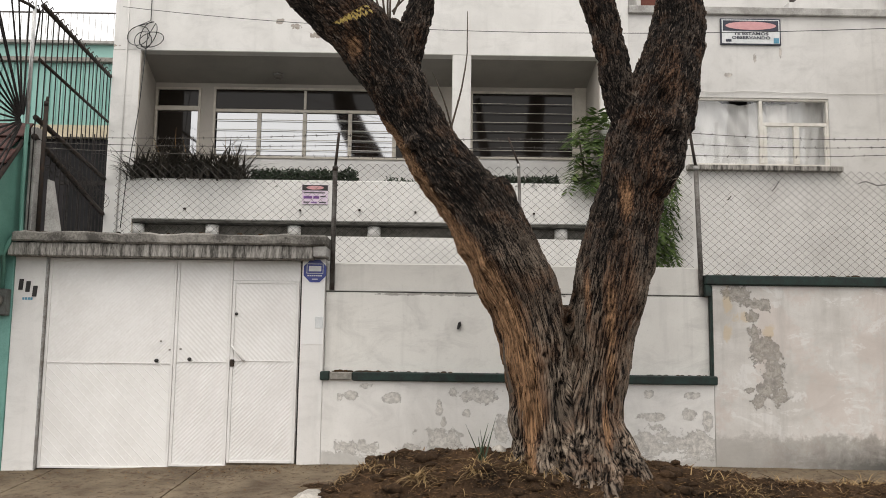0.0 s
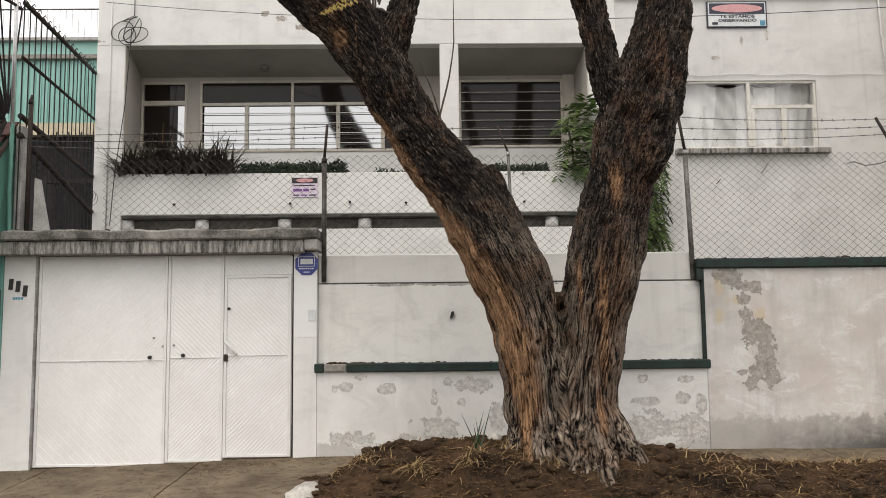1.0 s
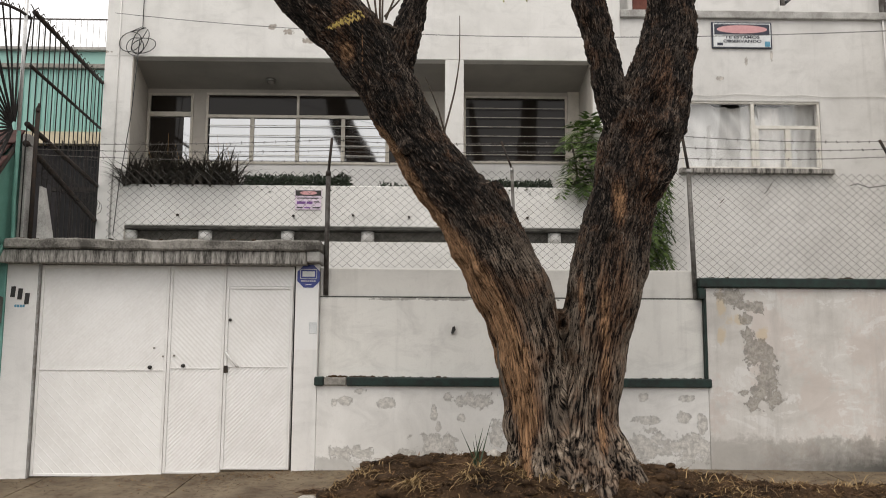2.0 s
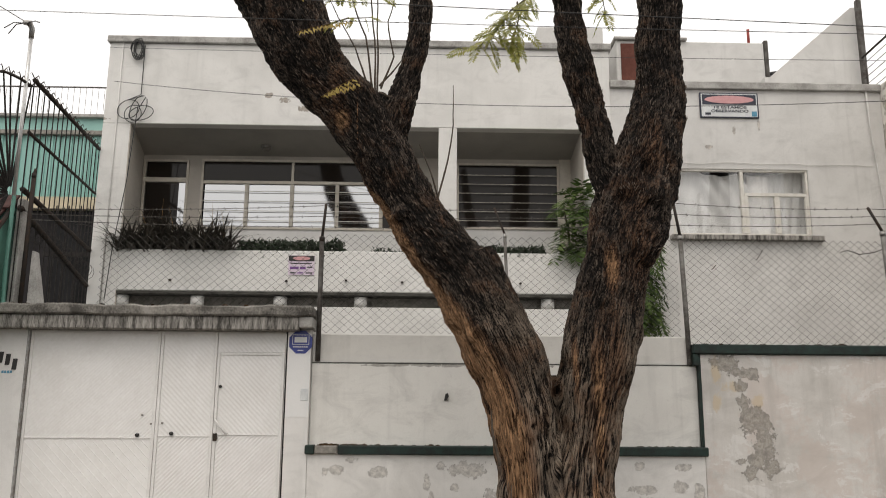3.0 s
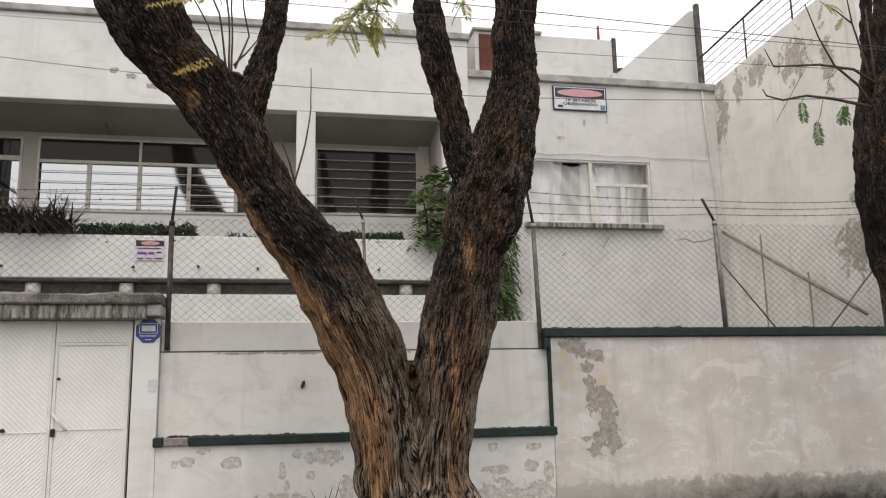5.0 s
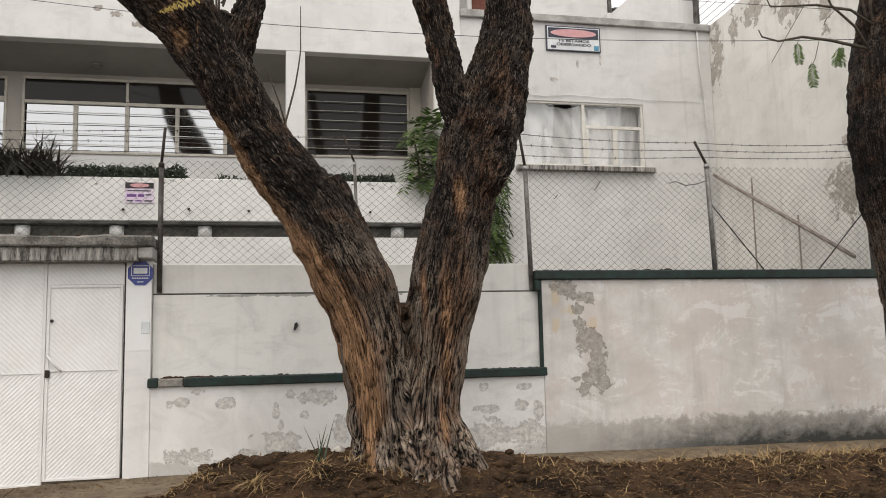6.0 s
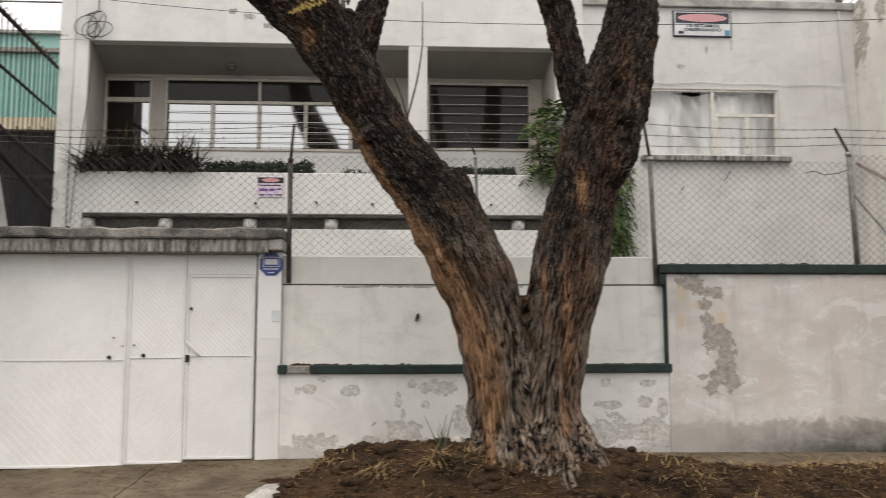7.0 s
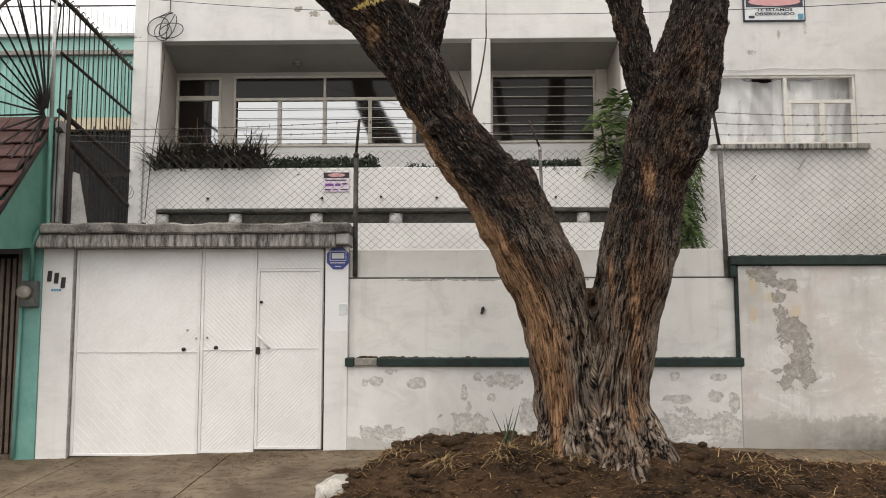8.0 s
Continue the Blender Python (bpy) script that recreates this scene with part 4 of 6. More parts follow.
pipe = tube("downpipe", [(9.69, 3.99, 7.36), (9.70, 3.97, 6.6), (9.80, 3.96, 5.2), (9.83, 3.96, 2.2)], 0.015, m_annex, None, 8)
tagged(pipe, "thin pale downpipe on the annex wall", "pipe")
# thin tube added in place of a hairline crack in the wall
crack = tube("wall_cable", [(6.0, 4.0, 5.90), (6.5, 4.0, 5.86), (7.1, 4.0, 5.9), (7.7, 4.0, 5.87), (8.2, 4.0, 5.89), (8.6, 4.0, 5.86), (9.3, 4.0, 5.88), (9.7, 4.0, 5.86)], 0.006, m_annex, None, 5)
tagged(crack, "thin wall-coloured tube standing in for a crack along the annex wall", "cable")

# ---- signs on the house ----
notice = thing("notice_sign", (7.15, 3.99, 6.73), "large white notice sign with navy header and pink oval", "sign")
bm = box(6.61, 7.685, 3.985, 4.015, 6.735, 7.215, 0.004)
part("panel", bm, m_navy, notice)
part("face", box(6.635, 7.66, 3.98, 3.984, 6.757, 7.193, 0), m_signwhite, notice)
part("header", box(6.655, 7.64, 3.975, 3.979, 6.985, 7.175, 0), m_navy, notice)
plate("oval", [(7.148 + 0.45 * math.cos(a * math.pi / 20), 7.08 + 0.075 * math.sin(a * math.pi / 20)) for a in range(40)], 3.971, 0.003, m_pink, notice, "faded pink oval")
part("logo_block", box(7.55, 7.645, 3.975, 3.979, 6.765, 6.86, 0), m_skyblue, notice)
part("lens_mark", box(6.70, 6.80, 3.975, 3.979, 6.785, 6.83, 0.0), m_navy, notice)


def lettering(text, size, x, y, z, material, parent, width):
    cu = bpy.data.curves.new("text", "FONT")
    cu.body, cu.size, cu.extrude = text, size, 0.002
    cu.align_x, cu.offset = "CENTER", 0.0012
    ob = new("text", cu)
    bpy.context.view_layer.update()
    me = bpy.data.meshes.new_from_object(ob.evaluated_get(bpy.context.evaluated_depsgraph_get()))
    bpy.data.objects.remove(ob)
    xs = [v.co.x for v in me.vertices]
    k = width / (max(xs) - min(xs))
    me.transform(Matrix.Translation((x, y, z)) @ Matrix.Rotation(radians(90), 4, "X") @ Matrix.Diagonal((k, 1, 1, 1)))
    me.materials.clear()
    me.materials.append(material)
    return part("lettering", me, material, parent, "dark capital letters")


lettering("TE ESTAMOS", 0.072, 7.15, 3.976, 6.912, m_navy, notice, 0.62)
lettering("OBSERVANDO", 0.072, 7.15, 3.976, 6.838, m_navy, notice, 0.68)

small = thing("warning_sign", (-0.47, 3.98, 3.76), "small lilac warning sign with black header on the parapet", "sign")
part("panel", box(-0.70, -0.25, 3.968, 3.98, 3.765, 4.105, 0.002), m_lilac, small)
part("header", box(-0.695, -0.255, 3.964, 3.967, 4.005, 4.10, 0), m_black, small)
plate("oval", [(-0.475 + 0.15 * math.cos(a * math.pi / 12), 4.053 + 0.034 * math.sin(a * math.pi / 12)) for a in range(24)], 3.96, 0.003, m_pink, small)
for z, h, a, b, mm in ((3.965, 0.018, -0.66, -0.30, m_black), (3.885, 0.045, -0.67, -0.52, m_purple), (3.885, 0.045, -0.50, -0.40, m_purple), (3.90, 0.02, -0.38, -0.29, m_black), (3.80, 0.02, -0.67, -0.57, m_black), (3.80, 0.02, -0.54, -0.44, m_purple), (3.80, 0.02, -0.40, -0.28, m_black)):
    part("bar", box(a, b, 3.965, 3.967, z - h / 2, z + h / 2, 0), mm, small)
for x, z in ((-2.7, 3.66), (-0.72, 3.66), (1.26, 3.66), (3.3, 3.66), (0.3, 3.68)):
    tagged(tube("drain_spout", [(x, 4.0, z), (x, 3.93, z - 0.01)], 0.02, m_iron, None, 8), "short dark drain spout in the parapet", "drain spout", "parapet spouts")

# ---- roof of the house ----
hut = thing("rooftop_room", (7.4, 6.5, 7.2), "white flaking rooftop room with a brown shutter", "rooftop room")
part("front", box(5.75, 9.0, 6.5, 8.5, 7.1, 9.44, 0.02), m_annex, hut)
part("roof_edge", box(5.70, 7.3, 6.42, 8.6, 9.44, 9.5, 0.01), m_coping, hut)
part("shutter", box(5.85, 6.25, 6.47, 6.498, 8.45, 9.36, 0.006), m_rust, hut, "rust-brown shutter")
tagged(part("roof_block", box(3.97, 5.36, 6.0, 8.0, 7.7, 9.48, 0.02), m_annex), "small white block standing on the roof", "roof block")
tagged(tube("roof_pipe", [(8.72, 6.6, 9.4), (8.72, 6.6, 9.80)], 0.03, m_red, None, 10), "short red vent pipe on the rooftop room", "pipe")
tagged(part("roof_post", box(9.01, 9.10, 6.5, 6.62, 7.15, 9.5, 0.01), m_post), "dark steel post at the corner of the rooftop room", "post")
tank = thing("water_tank", (9.3, 6.8, 7.2), "black plastic water tank on the roof", "water tank")
tube("body", [(9.3, 6.8, 7.2), (9.3, 6.8, 8.55), (9.3, 6.8, 8.75)], [0.36, 0.36, 0.2], m_tank, tank, 20)
tube("lid", [(9.3, 6.8, 8.75), (9.3, 6.8, 8.85)], 0.15, m_tank, tank, 14)
gable = plate("neighbour_gable", [(8.30, 7.2), (10.3, 7.2), (10.3, 9.50), (10.14, 9.50), (8.40, 7.98), (8.30, 7.98)], 5.0, 0.25, m_annex)
tagged(gable, "white sloping gable wall on the neighbour boundary", "gable wall", kind="structure")
tagged(part("steel_mast", box(10.13, 10.23, 4.75, 4.85, 7.3, 9.55, 0.01), m_post), "grey steel mast bolted to the wall top", "mast")

# ---- neighbour on the right ----
n = 60
v = []
for j in range(3):
    for i in range(n + 1):
        y = 0.0 + (9.0) * i / n
        top = float(np.interp(y, [0, 4, 9], [7.66, 7.40, 7.3]))
        v.append((9.97 if j < 2 else 10.3, y, -0.4 if j == 0 else top + noise.noise((y * 3, 0, 0)) * 0.02))
f = [(j * (n + 1) + i + 1, j * (n + 1) + i, (j + 1) * (n + 1) + i, (j + 1) * (n + 1) + i + 1) for j in range(2) for i in range(n)]
o = len(v)
v += [(10.3, 0, -0.4), (10.3, 9, -0.4)]
f += [(0, n + 1, 2 * (n + 1), o), (o, 2 * (n + 1), 3 * (n + 1) - 1, o + 1)]
me = bpy.data.meshes.new("wall_neighbour")
me.from_pydata(v, [], f)
tagged(part("wall_neighbour", me, m_side), "tall stained neighbour wall at right angles to the street", "wall", kind="structure")
tagged(part("wall_street_far", box(10.003, 14, 0.02, 0.28, -0.4, 7.6, 0), m_side), "plain continuing street wall of the neighbour", "wall", kind="structure")
rails = thing("roof_railing", (10.1, 2, 7.5), "thin steel railing along the neighbour wall top", "railing")
def top_z(y):
    return float(np.interp(y, [0, 4, 9], [7.66, 7.40, 7.3]))
for k in range(6):
    h = 0.12 + 0.145 * k
    tube("rail", [(10.05, 4.6, top_z(4.6) + h), (10.05, 0.1, top_z(0.1) + h)], 0.022 if k == 5 else 0.008, m_iron if k == 5 else m_post, rails, 6)
for y in (4.5, 2.95, 1.55, 0.2):
    tube("post", [(10.05, y, top_z(y) - 0.05), (10.05, y, top_z(y) + 0.84)], 0.016, m_post, rails, 6)
hand = thing("stair_handrail", (9.8, 2, 2.3), "rusty pipe handrail sloping down beside the wall", "handrail")
tube("rail", [(9.86, 3.95, 4.44), (9.86, 0.35, 2.52)], 0.03, m_rail, hand, 8)
for y in (2.75, 1.55):
    z = 2.52 + (y - 0.35) * 0.533
    tube("post", [(9.86, y, 1.2), (9.86, y, z + (0.35 if y > 2 else 0.15))], 0.014, m_rail, hand, 8)

# ---- neighbour on the left ----
side_wall = part("wall_neighbour_pier", box(-3.70, -3.452, -0.02, 0.4, -0.4, 2.5, 0.008), m_teal)
tagged(side_wall, "teal painted pier between the two gates", "wall", kind="structure")
awning = thing("tiled_awning", (-5.5, -0.5, 2.4), "green awning block with a brown tiled slope", "awning")
prof = [(0.25, 4.06), (-1.25, 2.36), (-1.25, 2.30), (-0.6, 2.36), (0.25, 2.47)]
v = [(x, y, z) for x in (-3.48, -8.0) for y, z in prof]
f = [(0, 1, 2, 3, 4), (9, 8, 7, 6, 5)] + [(i, i + 5, (i + 1) % 5 + 5, (i + 1) % 5) for i in range(5)]
me = bpy.data.meshes.new("body")
me.from_pydata(v, [], f)
bm = bmesh.new()
bm.from_mesh(me)
bmesh.ops.recalc_face_normals(bm, faces=bm.faces)
part("body", bm, m_teal_dark, awning)
slope = Vector((0, -1.5, -1.70)).normalized()
up = Vector((0, -0.75, 0.66))
tile_bm = box(-0.145, 0.145, -0.165, 0.165, -0.012, 0.012, 0.006)
for q in tile_bm.verts:
    q.co.z += 0.035 * math.cos(q.co.x / 0.145 * 1.4)
tile_me = as_mesh("tile", tile_bm)
tile_me.materials.append(m_tile)
turn = Matrix.Rotation(math.atan2(1.70, 1.5), 4, "X")
for j in range(8):
    for i in range(9):
        ob = new("tile", tile_me)
        c = Vector((-3.60 - 0.295 * i - (0.06 if j % 2 else 0), 0.14, 3.97)) + slope * (0.275 * j) + up * 0.05
        ob.parent = awning
        ob.matrix_parent_inverse = Matrix.Translation(-awning.location)
        ob.matrix_basis = Matrix.Translation(c) @ turn @ Matrix.Rotation(radians(-7 + random.uniform(-1.5, 1.5)), 4, "X")
tube("verge", [(-3.47, 0.2, 4.06), (-3.47, -1.27, 2.39)], 0.03, m_iron, awning, 6)
ng = thing("slatted_gate", (-4.8, 0.1, -0.1), "brown slatted steel gate of the neighbour house", "gate")
part("frame", box(-3.77, -3.71, 0.02, 0.09, -0.12, 2.36, 0.004), m_brown, ng)
part("backing", box(-6.5, -3.775, 0.08, 0.10, -0.1, 2.36, 0), m_dark, ng)
part("foot_rail", box(-6.5, -3.775, 0.02, 0.07, -0.12, -0.06, 0.004), m_brown, ng)
for k in range(34):
    x = -3.82 - 0.075 * k
    part("slat", box(x - 0.022, x + 0.022, 0.03, 0.07, -0.055, 2.30, 0), m_brown, ng)
tagged(part("wall_neighbour_left", box(-9, -6.5, 0.0, 0.3, -0.4, 2.5, 0), m_teal_dark), "green painted wall of the neighbour house", "wall", kind="structure")
meter = thing("electricity_meter", (-3.56, -0.1, 1.7), "grey electricity meter box with round glass dome", "meter")
part("case", box(-3.66, -3.46, -0.13, -0.022, 1.70, 2.02, 0.012), m_meter, meter)
tube("dome", [(-3.585, -0.13, 1.88), (-3.585, -0.2, 1.88), (-3.585, -0.225, 1.88)], [0.085, 0.08, 0.05], m_meter_glass, meter, 20)
conduit = tube("conduit", [(-3.55, -0.07, 2.02), (-3.55, -0.07, 2.3), (-3.50, -0.20, 2.42), (-3.42, -0.2, 2.6), (-3.40, -0.02, 2.72), (-3.42, -0.02, 3.2), (-3.415, -0.02, 4.05)], 0.026, m_teal_dark, None, 10)
tagged(conduit, "green painted service conduit up the pier", "pipe")
tagged(tube("low_pipe", [(-3.67, -0.05, 1.7), (-3.68, -0.05, 0.8), (-3.69, -0.05, -0.1)], 0.022, m_teal, None, 8), "teal painted pipe below the meter", "pipe")
tagged(tube("mast_pole", [(-3.42, -0.02, 4.0), (-3.43, -0.02, 6.2)], 0.024, m_pole, None, 10), "bright galvanised service mast pole", "pole")
wedge = plate("wall_wedge", [(-3.21, 2.70), (-3.05, 2.70), (-3.15, 3.20), (-3.19, 3.40), (-3.21, 3.40)], 0.16, 0.14, m_coping)
tagged(wedge, "slanting plastered wall end behind the fence post", "wall", kind="structure")
weather = thing("service_head", (-3.43, -0.02, 6.2), "grey weatherhead with drooping wire tails on the mast pole", "service head")
tube("hood", [(-3.43, -0.02, 6.14), (-3.43, -0.02, 6.27), (-3.45, -0.06, 6.33), (-3.49, -0.12, 6.31)], [0.032, 0.036, 0.042, 0.03], m_galv, weather, 10)
for dx, dz, ln in ((-0.22, -0.16, 0.1), (-0.28, -0.08, 0.05), (0.06, -0.12, 0.2), (0.16, 0.0, 0.0)):
    tube("wire_tail", [(-3.47, -0.1, 6.31), (-3.45 + dx * 0.6, -0.12, 6.33 + dz * 0.3), (-3.45 + dx, -0.12, 6.31 + dz)], 0.007, m_wire, weather, 5)
tagged(part("stub_wall", box(-3.43, -3.345, 0.1, 0.3, 2.70, 4.05, 0.01), m_coping), "narrow plastered wall stub behind the pole", "wall", kind="structure")

# side fence running back from the street to the house corner
sf = thing("side_fence", (-3.75, 2, 2.7), "tall dark iron bar fence with spiked top rail", "fence")
A, B = Vector((-3.36, 0.05, 0)), Vector((-4.12, 4.0, 0))
for z0, z1, r in ((5.60, 5.98, 0.03), (4.90, 5.17, 0.022), (4.16, 4.16, 0.035)):
    tube("rail", [A + Vector((0, 0, z0)), B + Vector((0, 0, z1))], r, m_iron, sf, 6)
for k in range(17):
    f_ = k / 16
    p = A.lerp(B, f_)
    top = 5.60 + 0.38 * f_
    part("bar", pile([tube_data([p + Vector((0, 0, 1.8)), p + Vector((0, 0, top + 0.03))], 0.0085, 5)]), m_bars, sf)
    for s in (-1, 1):
        q = p + Vector((0, 0, top + 0.02))
        tube("spike", [q, q + Vector((0.02 * s, 0.05 * s, 0.06)), q + Vector((0.02 * s, 0.10 * s, 0.03))], [0.008, 0.007, 0.002], m_iron, sf, 4)
coil = []
for k in range(240):
    f_ = k / 239
    p = A.lerp(B, f_) + Vector((0, 0, 3.78 - 0.02 * f_))
    a = k * 0.62
    coil.append(p + Vector((0.13 * math.cos(a), 0.05 * math.sin(a * 0.5), 0.13 * math.sin(a))))
tube("wire_coil", coil, 0.004, m_bars, sf, 4, "coiled razor wire")
tube("rail", [A + Vector((0, 0, 3.92)), B + Vector((0, 0, 3.55))], 0.04, m_iron, sf, 6)

# spiked fan guard over the awning
fan = thing("fan_guard", (-3.47, -0.06, 4.05), "fan of dark iron spikes guarding the awning", "spike guard")
C0 = Vector((-3.46, -0.06, 4.09))
RIM = []
for k in range(19):
    a = radians(84 + k * 8.6)
    reach = 1.45 if k < 12 else 1.1
    e = C0 + Vector((random.uniform(-0.06, 0.06), math.cos(a) * reach, math.sin(a) * reach))
    tube("spike", [C0 + (e - C0) * 0.05, e], [0.014, 0.010], m_bars, fan, 5)
    if k < 12:
        RIM.append(e)
tube("rim", RIM, 0.02, m_iron, fan, 6)
for e in RIM:
    for s in (-1, 1):
        tube("thorn", [e, e + Vector((0, 0.06 * s, 0.07)), e + Vector((0, 0.11 * s, 0.03))], [0.008, 0.006, 0.002], m_iron, fan, 4)

# teal building far behind
back = thing("teal_building", (-8, 9, 0), "teal sheet-clad building behind the side yard", "building")
part("wall", box(-14, -4.4, 9.05, 9.4, 6.42, 7.95, 0), m_teal_sheet, back)
part("cornice", box(-14, -4.4, 8.92, 9.4, 7.95, 8.06, 0.01), m_bare, back)
part("upper_wall", box(-14, -4.4, 9.1, 9.4, 8.06, 8.42, 0), m_teal_sheet, back)
part("eave", box(-14, -4.4, 8.98, 9.4, 8.42, 8.50, 0.01), m_coping, back)
part("band", box(-14, -4.4, 9.0, 9.4, 6.12, 6.42, 0), m_cream, back)
part("lower_wall", box(-14, -4.4, 9.2, 9.4, -0.4, 6.12, 0), m_dim, back)
for k in range(64):
    x = -14 + 0.15 * k
    part("rib", box(x, x + 0.05, 9.02, 9.048, 6.43, 7.94, 0), m_teal_sheet, back)
# flat near-black sheet drawn in place of an unlit opening
part("dark_opening", box(-7.2, -4.4, 9.15, 9.19, 3.4, 6.1, 0), m_dark, back)
roof_rail = thing("roof_railing", (-7.5, 9.2, 8.5), "thin grey bar railing on the teal building roof", "railing")
part("top_rail", box(-12.0, -4.5, 9.18, 9.21, 9.25, 9.28, 0), m_post, roof_rail)
for k in range(50):
    tube("bar", [(-12.0 + 0.15 * k, 9.195, 8.49), (-12.0 + 0.15 * k, 9.195, 9.26)], 0.006, m_galv, roof_rail, 4)
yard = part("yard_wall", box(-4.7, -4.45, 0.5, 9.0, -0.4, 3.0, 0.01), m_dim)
tagged(yard, "yard wall beside the house, shade put into its dark colour", "wall", kind="structure")
yard_bars = thing("yard_gate", (-4.6, 6, 3.0), "dark barred gate at the back of the yard", "gate")
for k in range(9):
    tube("bar", [(-6.9 + 0.28 * k, 8.6, 2.5), (-6.9 + 0.28 * k, 8.6, 6.1)], 0.016, m_bars, yard_bars, 5)
part("cross_rail", box(-7.1, -4.5, 8.56, 8.64, 4.9, 5.0, 0), m_bars, yard_bars)
tagged(part("yard_floor", box(-9, 10, 0.3, 12, -0.4, -0.08, 0), m_concrete), "concrete yard floor behind the wall", "yard", kind="structure")

for x, z, dx, dz in ((6.66, 3.95, 0.05, 0.06), (7.45, 4.13, 0.10, 0.15)):
    tagged(tube("wall_hook", [(x, 4.03, z), (x, 3.95, z), (x + dx, 3.94, z + dz)], 0.008, m_iron, None, 5), "bent rusty wire hook in the annex wall", "hook", "hooks in the annex wall")
tagged(tube("loose_wire", [(7.50, 0.13, 3.56), (7.35, 0.16, 3.50), (7.15, 0.15, 3.47), (7.0, 0.14, 3.52), (6.9, 0.13, 3.49)], 0.006, m_iron, None, 5), "loose wire end trailing from the fence post", "wire")

# ---- trees ----
def limb(points, y=-1.8, sides=18):
    """points: x, z, radius, and y where it differs."""
    pts = [(p[0], p[3] if len(p) > 3 else y, p[1]) for p in points]
    rad = [p[2] for p in points]
    fine_p, fine_r = [], []
    n = len(pts)
    for i in range(n - 1):
        p0, p1, p2, p3 = (Vector(pts[max(i - 1, 0)]), Vector(pts[i]), Vector(pts[i + 1]), Vector(pts[min(i + 2, n - 1)]))
        for k in range(5):
            t = k / 5
            fine_p.append(0.5 * ((2 * p1) + (p2 - p0) * t + (2 * p0 - 5 * p1 + 4 * p2 - p3) * t * t + (3 * p1 - p0 - 3 * p2 + p3) * t ** 3))
            fine_r.append(rad[i] * (1 - t) + rad[i + 1] * t + 0.012)
    fine_p.append(Vector(pts[-1]))
    fine_r.append(rad[-1])
    return fine_p, fine_r, sides


def grow(name, limbs, raw_line=(), raw_spots=(), voxel=0.0115, ridge=1.0, grained=(0, 1, 3, 4), cleft=(), hollows=()):
    """Fuses tapering limbs into one skin and cuts bark furrows along the grain."""
    me = pile([tube_data(p, r, s) for p, r, s in limbs])
    ob = new("rough", me)
    mod = ob.modifiers.new("fuse", "REMESH")
    mod.mode, mod.voxel_size = "VOXEL", voxel
    bpy.context.view_layer.update()
    skin = bpy.data.meshes.new_from_object(ob.evaluated_get(bpy.context.evaluated_depsgraph_get()))
    bpy.data.objects.remove(ob)
    n = len(skin.vertices)
    co = np.empty(n * 3)
    skin.vertices.foreach_get("co", co)
    co = co.reshape(n, 3)
    ed = np.empty(len(skin.edges) * 2, dtype=np.int64)
    skin.edges.foreach_get("vertices", ed)
    ed = ed.reshape(-1, 2)
    deg = np.bincount(ed.ravel(), minlength=n)[:, None]
    for _ in range(12):
        s = np.zeros_like(co)
        np.add.at(s, ed[:, 0], co[ed[:, 1]])
        np.add.at(s, ed[:, 1], co[ed[:, 0]])
        co = co * 0.4 + 0.6 * s / np.maximum(deg, 1)
    skin.vertices.foreach_set("co", co.ravel())
    skin.update()
    nor = np.empty(n * 3)
    skin.vertices.foreach_get("normal", nor)
    nor = nor.reshape(n, 3)
    # nearest limb gives the grain
    best = np.full(n, 1e9)
    grain = np.zeros((n, 3))
    run0 = 0.0
    for p, r, _ in [limbs[k] for k in grained if k < len(limbs)]:
        P = np.array([tuple(q) for q in p])
        axis = (P[-1] - P[0]) / np.linalg.norm(P[-1] - P[0])
        u = np.cross(axis, (0, 1, 0))
        u = u / np.linalg.norm(u)
        near, wide_here, own = np.full(n, 1e9), np.ones(n), np.zeros((n, 3))
        for i in range(len(P) - 1):
            a, b = P[i], P[i + 1]
            d = b - a
            l2 = d @ d
            t = np.clip(((co - a) @ d) / l2, 0, 1)
            off = co - (a + t[:, None] * d)
            dist = np.linalg.norm(off, axis=1)
            hit = dist < near
            near[hit] = dist[hit]
            m = off[hit]
            away = np.hypot(m @ u, m[:, 1]) + 1e-6
            girth = r[i] * (1 - t[hit]) + r[i + 1] * t[hit]
            wide_here[hit] = girth
            own[hit, 0] = (m @ u) / away * np.minimum(girth, 0.40)
            own[hit, 1] = m[:, 1] / away * np.minimum(girth, 0.40)
            own[hit, 2] = ((co[hit] - P[0]) @ axis) + run0
        score = near / (wide_here + 0.02)
        hit = score < best
        best[hit] = score[hit]
        grain[hit] = own[hit]
        run0 += 3.7
    rise = np.empty(n)
    for i in range(n):
        gx, gy, gz = grain[i]
        bend = 0.026 * noise.noise((gx * 5, gy * 5, gz * 2.2))
        kink = 0.010 * noise.noise((gx * 17, gy * 17, gz * 10))
        a, b = gx + bend + kink, gy + bend - kink
        low_f = noise.noise((a * 8, b * 8, gz * 1.0))
        w = min(max((co[i, 2] - 1.7) / 1.3, 0), 1)
        fibre = 0.0
        if w < 1:
            d = noise.voronoi((a * 33, b * 33, gz * 1.4))[0]
            fibre = 0.35 * low_f + 0.6 * min((d[1] - d[0]) * 2.6, 1) + 0.6 * (0.5 - abs(noise.noise((a * 42, b * 42, gz * 1.7))) * 1.7) + 0.5 * noise.noise((a * 62, b * 62, gz * 1.9)) + 0.13 * noise.noise((a * 34, b * 34, gz * 10))
